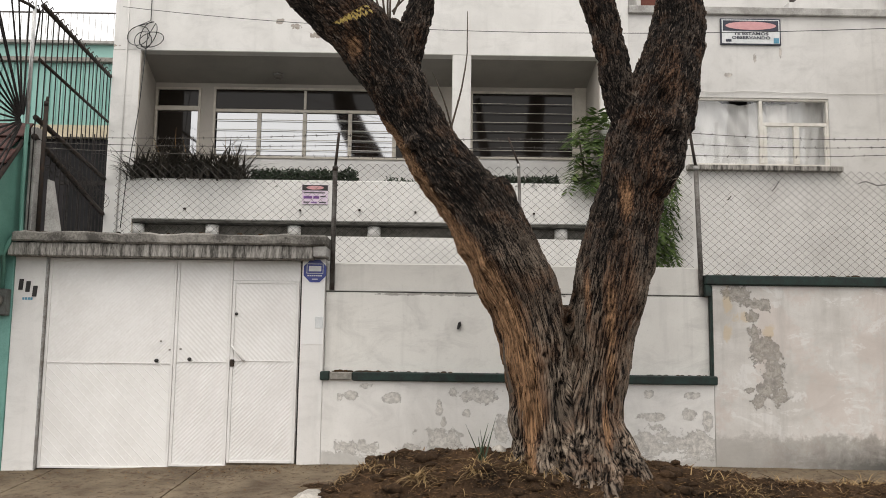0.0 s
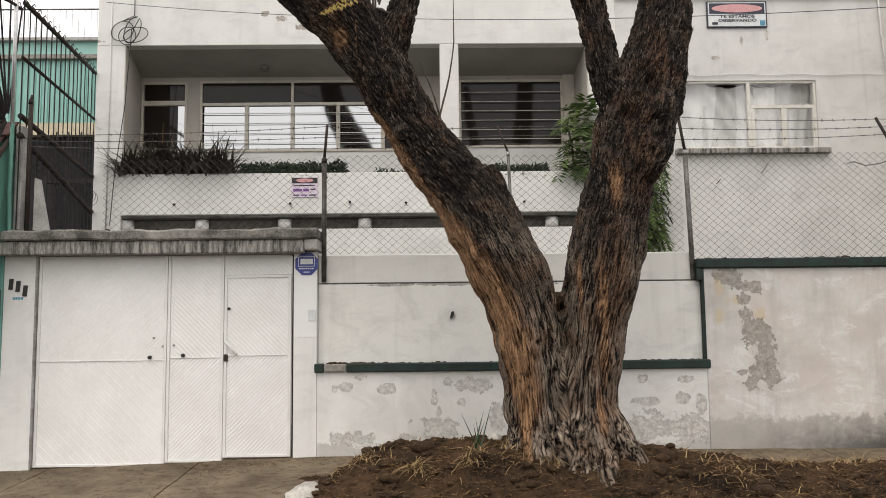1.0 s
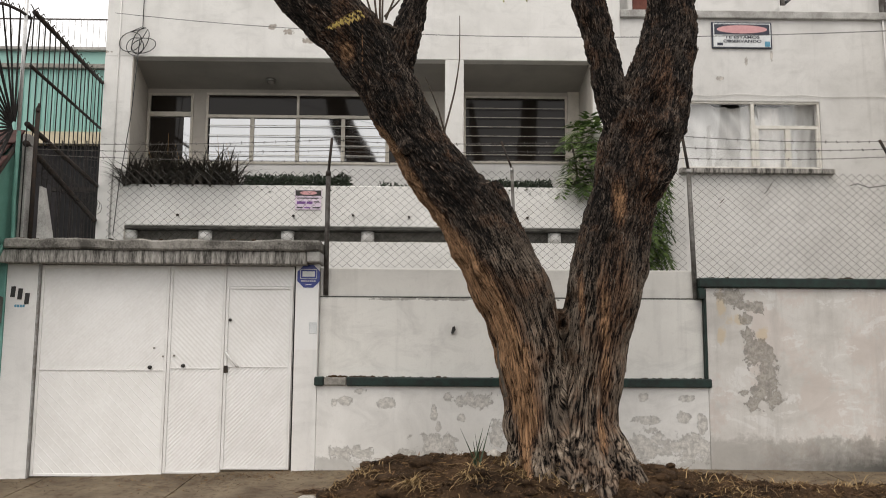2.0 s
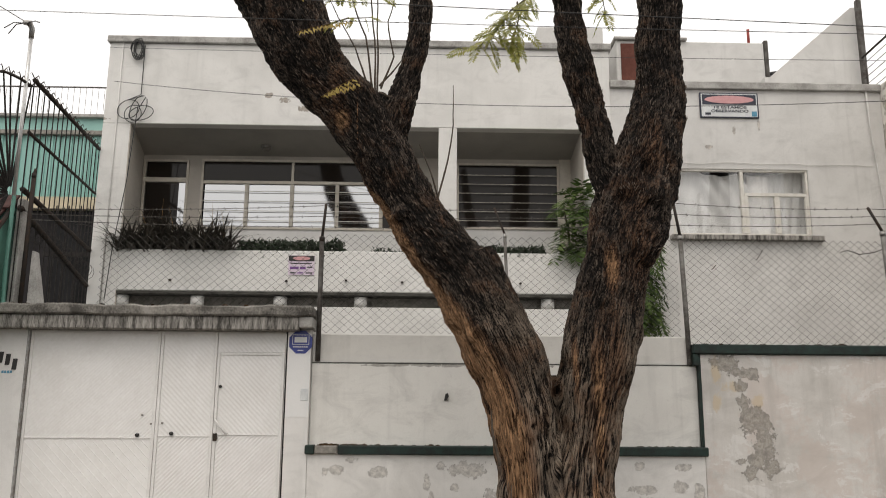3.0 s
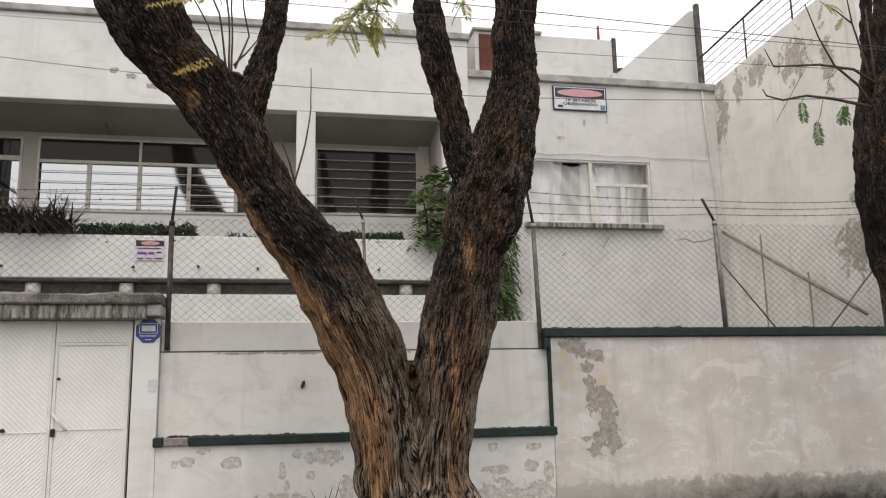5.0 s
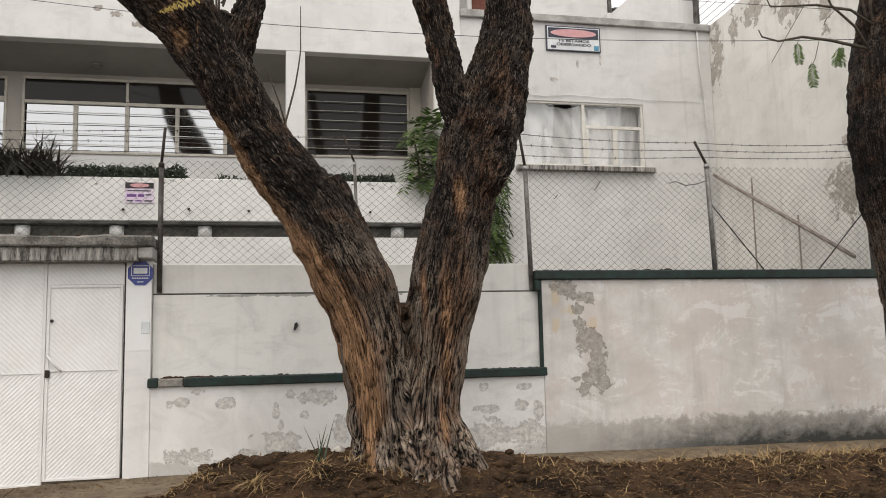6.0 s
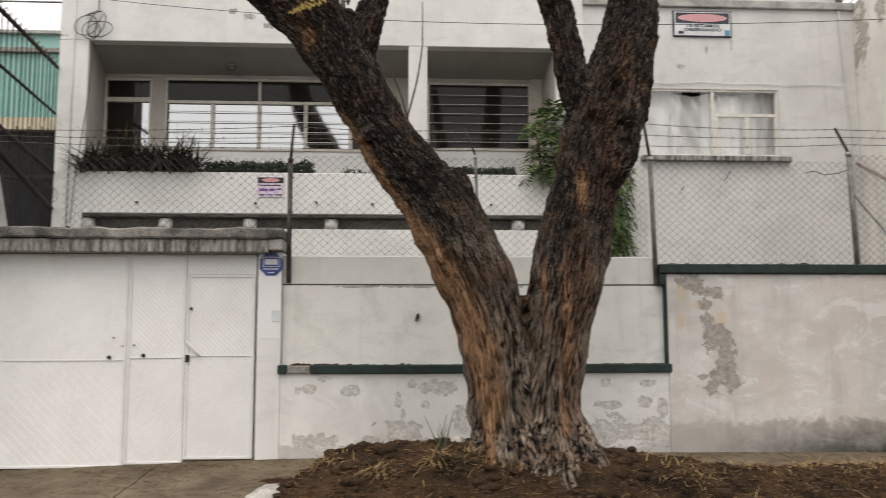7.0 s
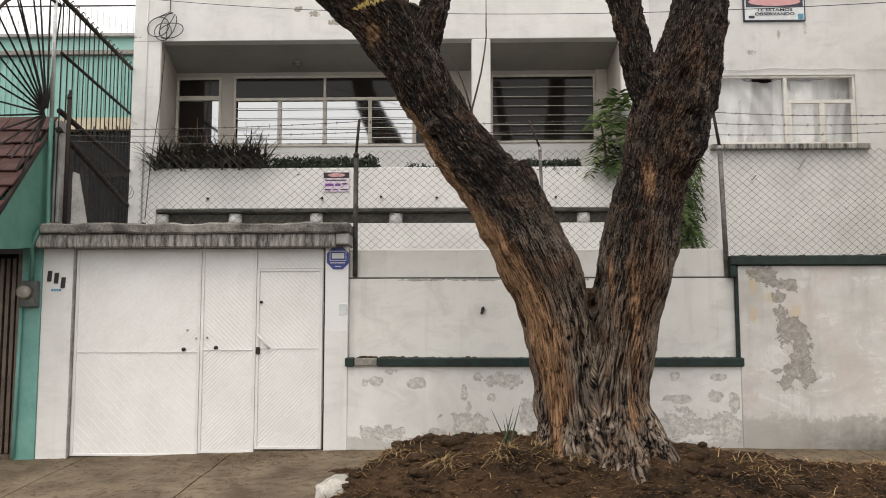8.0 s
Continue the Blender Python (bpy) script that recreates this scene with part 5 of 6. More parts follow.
        if w > 0:
            scaly = 0.35 * low_f + 0.6 * (0.5 - abs(noise.noise((a * 24, b * 24, gz * 4.2))) * 1.7) + 0.5 * noise.noise((a * 44, b * 44, gz * 9)) + 0.4 * noise.noise((a * 88, b * 88, gz * 20))
            fibre = fibre * (1 - w) + scaly * w
        rise[i] = fibre
    rise = np.argsort(np.argsort(rise)) / n
    raw = np.zeros(n)
    if len(raw_line):
        z = np.array([q[1] for q in raw_line])
        x = np.interp(co[:, 2], z, [q[0] for q in raw_line])
        w = np.interp(co[:, 2], z, [q[2] for q in raw_line])
        raw = np.clip(1.25 - np.abs(co[:, 0] - x) / np.maximum(w * 1.7, 1e-3), 0, 1) * (nor[:, 1] < 0.3)
    for sx, sz, rx, rz, much in raw_spots:
        raw = np.maximum(raw, much * np.clip(1.3 - np.hypot((co[:, 0] - sx) / rx, (co[:, 2] - sz) / rz), 0, 1) * (nor[:, 1] < 0.0))
    lump = np.array([0.030 * noise.noise((p[0] * 2.6, p[1] * 2.6, p[2] * 2.2)) + 0.022 * noise.noise((p[0] * 6.5, p[1] * 6.5, p[2] * 5.0)) for p in co])
    co = co + nor * (lump + (rise ** 0.75 - 0.6) * ridge * (1 - 0.35 * raw) * np.interp(co[:, 2], [1.2, 2.8], [0.050, 0.040]))[:, None]
    for hx, hz, rx, rz, deep in hollows:
        k = np.exp(-((co[:, 0] - hx) / rx) ** 2 - ((co[:, 2] - hz) / rz) ** 2)
        co[:, 1] += np.where(nor[:, 1] < 0.2, deep * k, 0)
    if len(cleft):
        z = [q[1] for q in cleft]
        dx = co[:, 0] - np.interp(co[:, 2], z, [q[0] for q in cleft]) - 0.03 * np.sin(co[:, 2] * 7)
        deep = np.interp(co[:, 2], z, [q[2] for q in cleft])
        co[:, 1] += np.where(nor[:, 1] < 0.2, deep * np.exp(-(dx / 0.055) ** 2), 0)
    skin.vertices.foreach_set("co", co.ravel())
    for nm, val in (("rise", rise), ("raw", raw)):
        skin.attributes.new(nm, "FLOAT", "POINT").data.foreach_set("value", val)
    skin.attributes.new("grain", "FLOAT_VECTOR", "POINT").data.foreach_set("vector", grain.ravel())
    skin.materials.clear()
    skin.update()
    return skin


tree = thing("street_tree", (2.95, -1.8, 0.2), "old forked street tree with dark furrowed bark", "tree")
BOUGHS = [
    limb([(2.80, -0.2, 0.46, -1.75), (2.74, 0.3, 0.36), (2.72, 0.6, 0.30), (2.69, 1.0, 0.29), (2.64, 1.38, 0.32), (2.60, 1.62, 0.335), (2.49, 1.95, 0.345), (2.38, 2.18, 0.355), (2.22, 2.48, 0.345), (2.04, 2.80, 0.325), (1.83, 3.06, 0.305), (1.60, 3.34, 0.27), (1.36, 3.75, 0.26), (1.15, 4.16, 0.285), (0.88, 4.55, 0.29), (0.62, 4.82, 0.30), (0.39, 5.13, 0.355), (0.22, 5.45, 0.385), (0.1, 5.72, 0.40), (-0.4, 6.6, 0.38), (-0.9, 7.6, 0.30), (-1.2, 8.8, 0.2)]),
    limb([(3.18, -0.2, 0.46, -1.85), (3.17, 0.3, 0.36), (3.18, 0.65, 0.29), (3.19, 0.95, 0.275), (3.24, 1.29, 0.29), (3.30, 1.67, 0.31), (3.35, 1.91, 0.33), (3.42, 2.27, 0.35), (3.50, 2.64, 0.335), (3.58, 2.97, 0.32), (3.66, 3.3, 0.34), (3.81, 3.7, 0.375), (3.93, 4.03, 0.33), (3.99, 4.24, 0.305), (4.08, 4.62, 0.26), (4.10, 4.88, 0.23), (4.12, 5.39, 0.213), (4.14, 5.67, 0.222), (4.17, 5.95, 0.245), (4.3, 7.0, 0.25), (4.4, 8.6, 0.18)]),
    limb([(2.97, -0.2, 0.46, -1.9), (2.96, 0.4, 0.36, -1.82), (2.95, 0.8, 0.28, -1.75), (2.95, 1.2, 0.24, -1.7), (2.96, 1.6, 0.18, -1.72), (2.96, 1.82, 0.12, -1.75)]),
    limb([(3.66, 3.6, 0.20), (3.50, 3.92, 0.172), (3.45, 4.13, 0.158), (3.38, 4.47, 0.15), (3.32, 4.76, 0.15), (3.24, 5.11, 0.14), (3.19, 5.38, 0.133), (3.16, 5.69, 0.138), (3.12, 5.99, 0.148), (2.9, 6.8, 0.13), (2.7, 8.2, 0.07)]),
    limb([(1.18, 4.05, 0.22), (1.30, 4.3, 0.155), (1.34, 4.5, 0.14), (1.41, 4.72, 0.12), (1.48, 4.96, 0.102), (1.53, 5.2, 0.10), (1.57, 5.44, 0.093), (1.58, 5.73, 0.10), (1.56, 5.97, 0.097), (1.5, 6.8, 0.10), (1.4, 8.0, 0.06)]),
    # root flares
    limb([(2.75, 0.6, 0.18, -1.9), (2.56, 0.40, 0.13, -1.95), (2.40, 0.22, 0.10, -2.0)]),
    limb([(3.25, 1.0, 0.10, -1.86), (3.30, 0.70, 0.14, -1.95), (3.42, 0.40, 0.13, -2.08), (3.55, 0.16, 0.11, -2.25), (3.75, 0.02, 0.06, -2.4)]),
    limb([(3.16, 1.15, 0.08, -1.98), (3.18, 0.65, 0.13, -2.08), (3.20, 0.28, 0.12, -2.3), (3.18, 0.02, 0.10, -2.5), (3.16, -0.2, 0.08, -2.7)]),
    limb([(2.97, 1.3, 0.08, -1.85), (2.98, 0.95, 0.13, -1.95), (3.0, 0.6, 0.17, -2.04), (3.0, 0.3, 0.17, -2.2), (2.98, 0.08, 0.12, -2.4)]),
    limb([(3.36, 0.6, 0.13, -1.7), (3.50, 0.38, 0.11, -1.7), (3.70, 0.26, 0.06, -1.75)]),
    limb([(2.75, 0.7, 0.10, -2.02), (2.70, 0.40, 0.11, -2.12), (2.66, 0.20, 0.10, -2.25)]),
    # knots and swellings
    limb([(2.12, 3.02, 0.20), (2.22, 2.82, 0.20), (2.34, 2.58, 0.17)], y=-1.85),
    limb([(3.86, 3.6, 0.22, -1.97), (3.83, 3.25, 0.20, -1.98), (3.72, 2.95, 0.16, -1.95)]),
    limb([(3.98, 3.72, 0.09, -2.10), (3.90, 3.60, 0.10, -2.16), (3.80, 3.58, 0.08, -2.14)]),
    limb([(3.42, 2.50, 0.10, -2.06), (3.50, 2.44, 0.10, -2.07), (3.44, 2.36, 0.08, -2.06)]),
    limb([(1.05, 4.42, 0.18), (1.18, 4.60, 0.13), (1.24, 4.66, 0.07)]),
    limb([(1.42, 3.38, 0.10, -2.01), (1.34, 3.42, 0.08, -2.06)]),
    limb([(2.52, 0.88, 0.09, -1.88), (2.46, 0.74, 0.085, -1.9), (2.52, 0.56, 0.09, -1.92)]),
    limb([(2.40, 2.22, 0.12, -2.06), (2.22, 2.28, 0.11, -2.05), (2.12, 2.16, 0.08, -2.0)]),
]
RAW = [(2.55, 0.51, 0.032), (2.58, 0.72, 0.075), (2.53, 0.98, 0.105), (2.48, 1.24, 0.12), (2.41, 1.5, 0.125), (2.3, 1.77, 0.115), (2.15, 2.04, 0.115), (2.0, 2.3, 0.10), (1.82, 2.57, 0.07), (1.61, 2.85, 0.05), (1.45, 3.12, 0.045), (1.31, 3.31, 0.045), (1.18, 3.54, 0.03), (1.05, 3.7, 0.03), (0.96, 3.85, 0.001)]
SPOTS = [(3.46, 2.87, 0.075, 0.27, 1.0), (3.30, 1.73, 0.08, 0.55, 0.8), (3.11, 1.89, 0.03, 0.36, 0.7), (3.24, 0.68, 0.06, 0.25, 0.9), (0.80, 4.35, 0.09, 0.13, 0.9), (3.30, 1.2, 0.07, 0.32, 0.9), (2.93, 1.75, 0.08, 0.14, 0.5), (3.72, 3.1, 0.20, 0.7, 0.35), (3.45, 2.0, 0.16, 0.7, 0.35), (3.92, 4.1, 0.15, 0.4, 0.35), (0.75, 4.6, 0.12, 0.5, 0.4), (3.30, 1.2, 0.22, 0.9, 0.26), (2.50, 1.5, 0.22, 0.7, 0.25)]
HOLLOWS = [(3.84, 3.83, 0.07, 0.13, 0.10), (3.36, 2.47, 0.04, 0.04, 0.06), (1.36, 3.34, 0.07, 0.03, 0.06), (2.94, 1.62, 0.05, 0.16, 0.09), (3.60, 3.52, 0.06, 0.09, 0.06), (2.56, 0.74, 0.035, 0.14, 0.07)]
bark_skin = grow("trunk", BOUGHS, RAW, SPOTS, cleft=[(3.04, 0.15, 0.0), (3.02, 0.45, 0.05), (2.98, 1.0, 0.12), (2.97, 1.5, 0.14), (2.98, 1.85, 0.10), (2.98, 2.0, 0.0)], hollows=HOLLOWS)
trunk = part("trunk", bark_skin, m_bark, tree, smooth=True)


def bark_flakes(skin, lines, count, rng, bare):
    """Small raised splinters of bark lying along the grain; bare: on the stripped wood or off it."""
    raw = skin.attributes["raw"].data
    shapes, made = [], 0
    total = len(skin.vertices)
    while made < count:
        i = rng.randrange(total)
        v = skin.vertices[i]
        if v.normal.y > 0.25 or v.co.z < 0.2 or v.co.z > 6.4 or (raw[i].value > 0.6) != bare:
            continue
        if v.co.z < 2.2 and rng.random() < (0.5 if bare else 0.82):
            made += 1
            continue
        near, along = 1e9, Vector((0, 0, 1))
        for p, q in lines:
            d = (v.co - p).length
            if d < near:
                near, along = d, q
        made += 1
        n = v.normal
        t = (along - n * along.dot(n)).normalized()
        t = (t + n.cross(t) * rng.gauss(0, 0.16)).normalized()
        side = n.cross(t)
        aged = min(max((2.4 - v.co.z) / 1.2, 0), 1)
        ln = rng.uniform(0.02, 0.06) * (1 + 1.6 * aged)
        w = rng.uniform(0.002, 0.006)
        h = rng.uniform(0.001, 0.005)
        tip = rng.choice((0.0, 0.002, 0.010)) * rng.uniform(0.4, 1.2)
        pts = []
        for k, (e, g, up) in enumerate(((-1, 0.35, 0.0), (0.1, 1.0, h), (1, 0.4, tip))):
            c = v.co + t * ln * 0.5 * e + n * up
            pts += [c - side * w * g - n * 0.005, c + n * 0.003, c + side * w * g - n * 0.005]
        shapes.append((pts, [(0, 1, 4, 3), (1, 2, 5, 4), (3, 4, 7, 6), (4, 5, 8, 7), (6, 7, 8), (2, 1, 0)]))
    return pile(shapes)


m_flake = leaf_material("bark_splinters", (0.010, 0.007, 0.006), (0.22, 0.175, 0.14), 0.75)
m_fibre = leaf_material("stripped_wood_fibres", (0.07, 0.035, 0.018), (0.42, 0.27, 0.16), 0.85)
GRAIN_LINES = [(p, (q - p).normalized()) for ps, _, _ in [BOUGHS[k] for k in (0, 1, 3, 4)] for p, q in zip(ps, ps[1:])]
flake_rng = random.Random(11)
tagged(part("loose_bark", bark_flakes(bark_skin, GRAIN_LINES, 6000, flake_rng, False), m_flake, tree), "lifted grey-brown bark splinters", kind="stuff")
tagged(part("stripped_wood", bark_flakes(bark_skin, GRAIN_LINES, 800, flake_rng, True), m_fibre, tree), "orange-brown stripped wood fibres", kind="stuff")
for pts in ([(3.63, -1.75, 1.75), (3.69, -1.78, 1.9), (3.71, -1.8, 2.02)], [(3.70, -1.75, 2.2), (3.76, -1.8, 2.35)], [(2.37, -2.05, 1.0), (2.30, -2.08, 1.3), (2.29, -2.06, 1.5)]):
    tube("dead_stub", pts, [0.018, 0.012, 0.004][:len(pts)], m_twig, tree, 5)

tree_far = thing("street_tree", (8.95, -1.8, 0.0), "second dark-barked street tree with thin bare twigs", "tree")
FAR = [limb([(9.15, -0.2, 0.5), (9.10, 0.8, 0.40), (8.95, 1.8, 0.37), (8.80, 2.6, 0.36), (8.66, 3.2, 0.36), (8.62, 3.7, 0.37), (8.66, 4.3, 0.36), (8.74, 4.8, 0.33), (8.95, 5.6, 0.28), (9.1, 6.6, 0.25), (9.2, 8.0, 0.2)]),
       limb([(8.60, 4.6, 0.16), (8.52, 5.0, 0.10), (8.56, 5.4, 0.08), (8.6, 7.0, 0.05)])]
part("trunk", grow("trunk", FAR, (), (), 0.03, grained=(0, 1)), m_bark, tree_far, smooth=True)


def pinnate(base, direction, length, pairs, droop, leaf, rng, hang=False, wide=0.16):
    """A feathery leaf: a drooping rib with pairs of leaflets."""
    p, d = Vector(base), Vector(direction).normalized()
    side = d.cross(Vector((0, 0, 1)))
    side = side.normalized() if side.length > 0.1 else Vector((1, 0, 0))
    rib, shapes = [p.copy()], []
    for k in range(pairs):
        d = (d + Vector((0, 0, -droop / pairs))).normalized()
        p = p + d * (length / pairs)
        rib.append(p.copy())
        f = math.sin(math.pi * (k + 1.2) / (pairs + 1.4))
        for s in (-1, 1):
            ld = (side * s + d * 0.45 + Vector((0, 0, rng.uniform(-0.55, 0.05)))).normalized()
            if hang:
                ld = (Vector((0.25 * s, -0.35, -0.85)) + d * rng.uniform(0.2, 0.6)).normalized()
            tip = p + ld * leaf * (0.45 + 0.55 * f)
            w = d * leaf * (0.11 if hang else wide)
            if hang:
                tip = p + (tip - p) * rng.uniform(0.55, 1.15)
            mid = p.lerp(tip, 0.5)
            shapes.append(([p, mid + w, tip, mid - w], [(0, 1, 2, 3)]))
    shapes.append(tube_data(rib, 0.0025, 3, cap=False))
    return shapes


rng = random.Random(4)


def sprig(name, stem, count, length, leaf, material, parent, spread=1.0, toward=(0, -0.3, -0.4)):
    tube("twig", stem, np.linspace(0.011, 0.004, len(stem)).tolist(), m_twig, parent, 5)
    shapes = []
    line = [Vector(s) for s in stem]
    for k in range(count):
        f = rng.uniform(0.25, 1.0) * (len(line) - 1)
        i = min(int(f), len(line) - 2)
        p = line[i].lerp(line[i + 1], f - i)
        d = Vector((rng.uniform(-1, 1) * spread, rng.uniform(-1, 0.6) * spread, rng.uniform(-0.8, 0.5))) + Vector(toward)
        shapes += pinnate(p, d, length * rng.uniform(0.6, 1.15), 13, rng.uniform(0.4, 1.3), leaf, rng)
    return part(name, pile(shapes), material, parent)


sprig("foliage", [(3.0, -1.75, 5.93), (2.75, -1.85, 5.86), (2.52, -1.95, 5.62), (2.38, -2.0, 5.38), (2.15, -2.0, 5.15)], 34, 0.34, 0.085, m_pinnate, tree)
sprig("foliage", [(2.6, -1.9, 5.75), (2.6, -2.0, 5.5), (2.5, -2.05, 5.1)], 16, 0.30, 0.08, m_pinnate, tree)
sprig("foliage", [(3.25, -1.9, 6.35), (3.45, -2.0, 6.0), (3.5, -2.05, 5.55)], 22, 0.32, 0.08, m_pinnate, tree)
sprig("foliage", [(4.1, -1.9, 6.5), (4.4, -2.0, 6.25), (4.55, -2.0, 6.05)], 8, 0.28, 0.07, m_yellow, tree)
sprig("foliage", [(0.55, -2.15, 5.75), (0.85, -2.2, 5.72), (1.15, -2.15, 5.66)], 7, 0.26, 0.07, m_pinnate, tree)
for b, d, ln in (((0.62, -2.31, 4.48), (1, -0.1, 0.75), 0.36), ((0.66, -2.31, 4.5), (1, -0.2, 0.5), 0.34), ((0.36, -2.34, 5.14), (1, -0.1, 0.38), 0.34), ((0.6, -2.34, 5.2), (1, -0.2, 0.3), 0.30), ((0.38, -2.34, 5.50), (1, -0.1, 0.4), 0.28)):
    part("leaf_spray", pile(pinnate(b, d, ln, 8, 0.25, 0.10, rng, True)), m_yellow, tree)
sprig("foliage", [(0.62, -2.3, 5.24), (0.85, -2.3, 5.32), (1.1, -2.25, 5.36)], 6, 0.2, 0.06, m_pinnate, tree, 0.7)
for pts in ([(1.10, -1.85, 4.70), (1.00, -1.85, 5.35), (0.80, -1.88, 5.9), (0.6, -1.9, 6.5)], [(1.12, -1.85, 4.70), (1.10, -1.86, 5.3), (1.04, -1.88, 6.0), (1.0, -1.9, 6.6)], [(1.14, -1.85, 4.72), (1.13, -1.86, 5.4), (1.13, -1.88, 6.5)],
            [(1.06, -1.85, 4.75), (0.9, -1.88, 5.2), (0.55, -1.9, 5.86)], [(1.16, -1.85, 4.8), (1.27, -1.87, 4.92), (1.39, -1.9, 5.08), (1.52, -1.9, 5.12)], [(1.18, -1.9, 4.75), (1.3, -1.9, 5.1), (1.24, -1.9, 5.5), (1.34, -1.9, 5.95)],
            [(1.16, -1.88, 4.72), (1.36, -1.95, 4.6), (1.42, -1.95, 4.4)],
            [(1.76, -1.75, 3.5), (1.87, -1.75, 4.05), (1.93, -1.75, 4.42), (1.93, -1.75, 4.86)], [(1.83, -1.75, 3.5), (1.69, -1.75, 3.92), (1.58, -1.75, 4.2)], [(1.78, -1.8, 3.55), (1.84, -1.8, 3.9)]):
    soft = []
    for a, b in zip(pts, pts[1:]):
        for k in range(4):
            q = Vector(a).lerp(Vector(b), k / 4)
            soft.append((q.x + 0.022 * noise.noise(q * 3.1), q.y, q.z + 0.01 * noise.noise(q * 6)))
    pts = soft + [pts[-1]]
    tube("shoot", pts, np.linspace(0.012, 0.004, len(pts)).tolist(), m_twig, tree, 5)
for stem in ([(8.36, -1.95, 4.70), (7.89, -1.95, 4.77), (7.53, -1.95, 4.79), (7.22, -1.95, 4.72), (7.02, -1.95, 4.76), (6.98, -1.95, 4.84)], [(8.45, -1.95, 5.0), (8.19, -1.95, 5.15), (7.74, -1.95, 5.18), (7.15, -1.95, 5.12), (7.05, -1.95, 5.33)],
             [(8.38, -1.95, 4.70), (8.19, -2.0, 4.93), (7.9, -2.0, 5.16), (7.73, -2.0, 5.5), (7.6, -2.0, 5.9)], [(8.45, -1.9, 4.95), (8.32, -2.0, 5.2), (8.2, -2.0, 5.7), (8.15, -2.0, 6.2)], [(8.5, -1.9, 4.9), (8.46, -1.95, 5.3), (8.4, -2.0, 5.9)]):
    tube("twig", stem, np.linspace(0.020, 0.006, len(stem)).tolist(), m_twig, tree_far, 6)
for stem in ([(7.58, -1.95, 5.16), (7.34, -1.95, 4.8), (7.12, -1.95, 4.47)], [(7.75, -1.95, 4.78), (7.68, -1.95, 4.55), (7.62, -1.95, 4.44)], [(7.5, -1.95, 4.79), (7.46, -1.95, 4.70)], [(8.05, -1.95, 4.75), (8.03, -1.95, 4.68)], [(7.95, -2.0, 5.12), (7.82, -2.0, 5.0), (7.78, -2.0, 4.92)]):
    tube("thread_twig", stem, 0.004, m_twig, tree_far, 4)
for b, ln in (((7.46, -1.95, 4.72), 0.26), ((7.63, -1.95, 4.50), 0.30), ((8.04, -1.95, 4.70), 0.26), ((8.0, -1.95, 4.70), 0.24)):
    part("leaf_spray", pile(sum((pinnate(b, (rng.uniform(-0.7, 0.1), -0.2, -0.9), ln, 11, 0.5, 0.075, rng) for _ in range(2)), [])), m_leaf, tree_far)
sprig("foliage", [(8.2, -2.0, 5.7), (8.0, -2.0, 5.85), (7.8, -2.0, 5.95)], 7, 0.2, 0.05, m_pinnate, tree_far)


# ---- planting ----
def blades(count, region, length, width, lift, rng, bend=0.6):
    """Long pointed leaves that arch out from the soil."""
    shapes = []
    for _ in range(count):
        x, y, z = region(rng)
        a = rng.uniform(0, 6.283)
        ln = length * rng.uniform(0.55, 1.2)
        out = Vector((math.cos(a), math.sin(a), 0))
        p, d = Vector((x, y, z)), (out * rng.uniform(0.2, 1.0) + Vector((0, 0, lift))).normalized()
        side = out.cross(Vector((0, 0, 1)))
        v = []
        for k in range(5):
            w = width * (1 - k / 4) ** 0.8 + 0.001
            v += [p - side * w, p + side * w]
            d = (d - Vector((0, 0, bend * 0.25))).normalized()
            p = p + d * ln / 4
        shapes.append((v, [(2 * k, 2 * k + 1, 2 * k + 3, 2 * k + 2) for k in range(4)]))
    return pile(shapes)


def spiky_spot(r):
    x = r.uniform(-3.70, -1.75)
    swell = 0.16 * math.sin((x + 3.7) / 1.95 * math.pi)
    return x, r.uniform(3.92, 4.42), 4.12 + abs(r.gauss(0, 0.11)) + swell * r.random()


tagged(part("spiky_plants", blades(1300, spiky_spot, 0.62, 0.019, 0.75, rng, 0.95), m_spiky), "dense dark spiky plants filling the balcony planter", "plants", kind="stuff")
tall = []
for x, z, ln in ((-3.0, 4.7, 0.42), (-2.8, 4.65, 0.3), (-3.25, 4.6, 0.3), (-2.1, 4.6, 0.5), (-1.9, 4.6, 0.35)):
    tall.append(tube_data([(x, 4.15, z - 0.3), (x + 0.03, 4.12, z), (x + rng.uniform(-0.1, 0.1), 4.1, z + ln)], [0.006, 0.005, 0.002], 4))
tagged(part("dry_stalks", pile(tall), m_straw), "thin dry stalks rising from the planter", "stalks", kind="stuff")


def bushy(count, region, leaf, rng):
    shapes = []
    for _ in range(count):
        p = Vector(region(rng))
        d = Vector((rng.uniform(-1, 1), rng.uniform(-1, 0.5), rng.uniform(-0.4, 1))).normalized()
        s = d.orthogonal().normalized()
        ln = leaf * rng.uniform(0.6, 1.3)
        shapes.append(([p, p + d * ln * 0.5 + s * ln * 0.28, p + d * ln, p + d * ln * 0.5 - s * ln * 0.28], [(0, 1, 2, 3)]))
    return pile(shapes)


def hedge_region(x0, x1, z0, z1):
    return lambda r: ((lambda x: (x, r.uniform(4.0, 4.45), r.uniform(z0, z1 + 0.05 * noise.noise((x * 4, 0, 0)))))(r.uniform(x0, x1)))


for x0, x1, z1, n in ((-1.6, 0.22, 4.37, 5200), (0.75, 1.7, 4.25, 500), (2.25, 3.75, 4.31, 3600)):
    tagged(part("low_hedge", bushy(n, hedge_region(x0, x1, 4.08, z1), 0.062, rng), m_hedge), "low dark green hedge along the parapet planter", "hedge", kind="stuff")

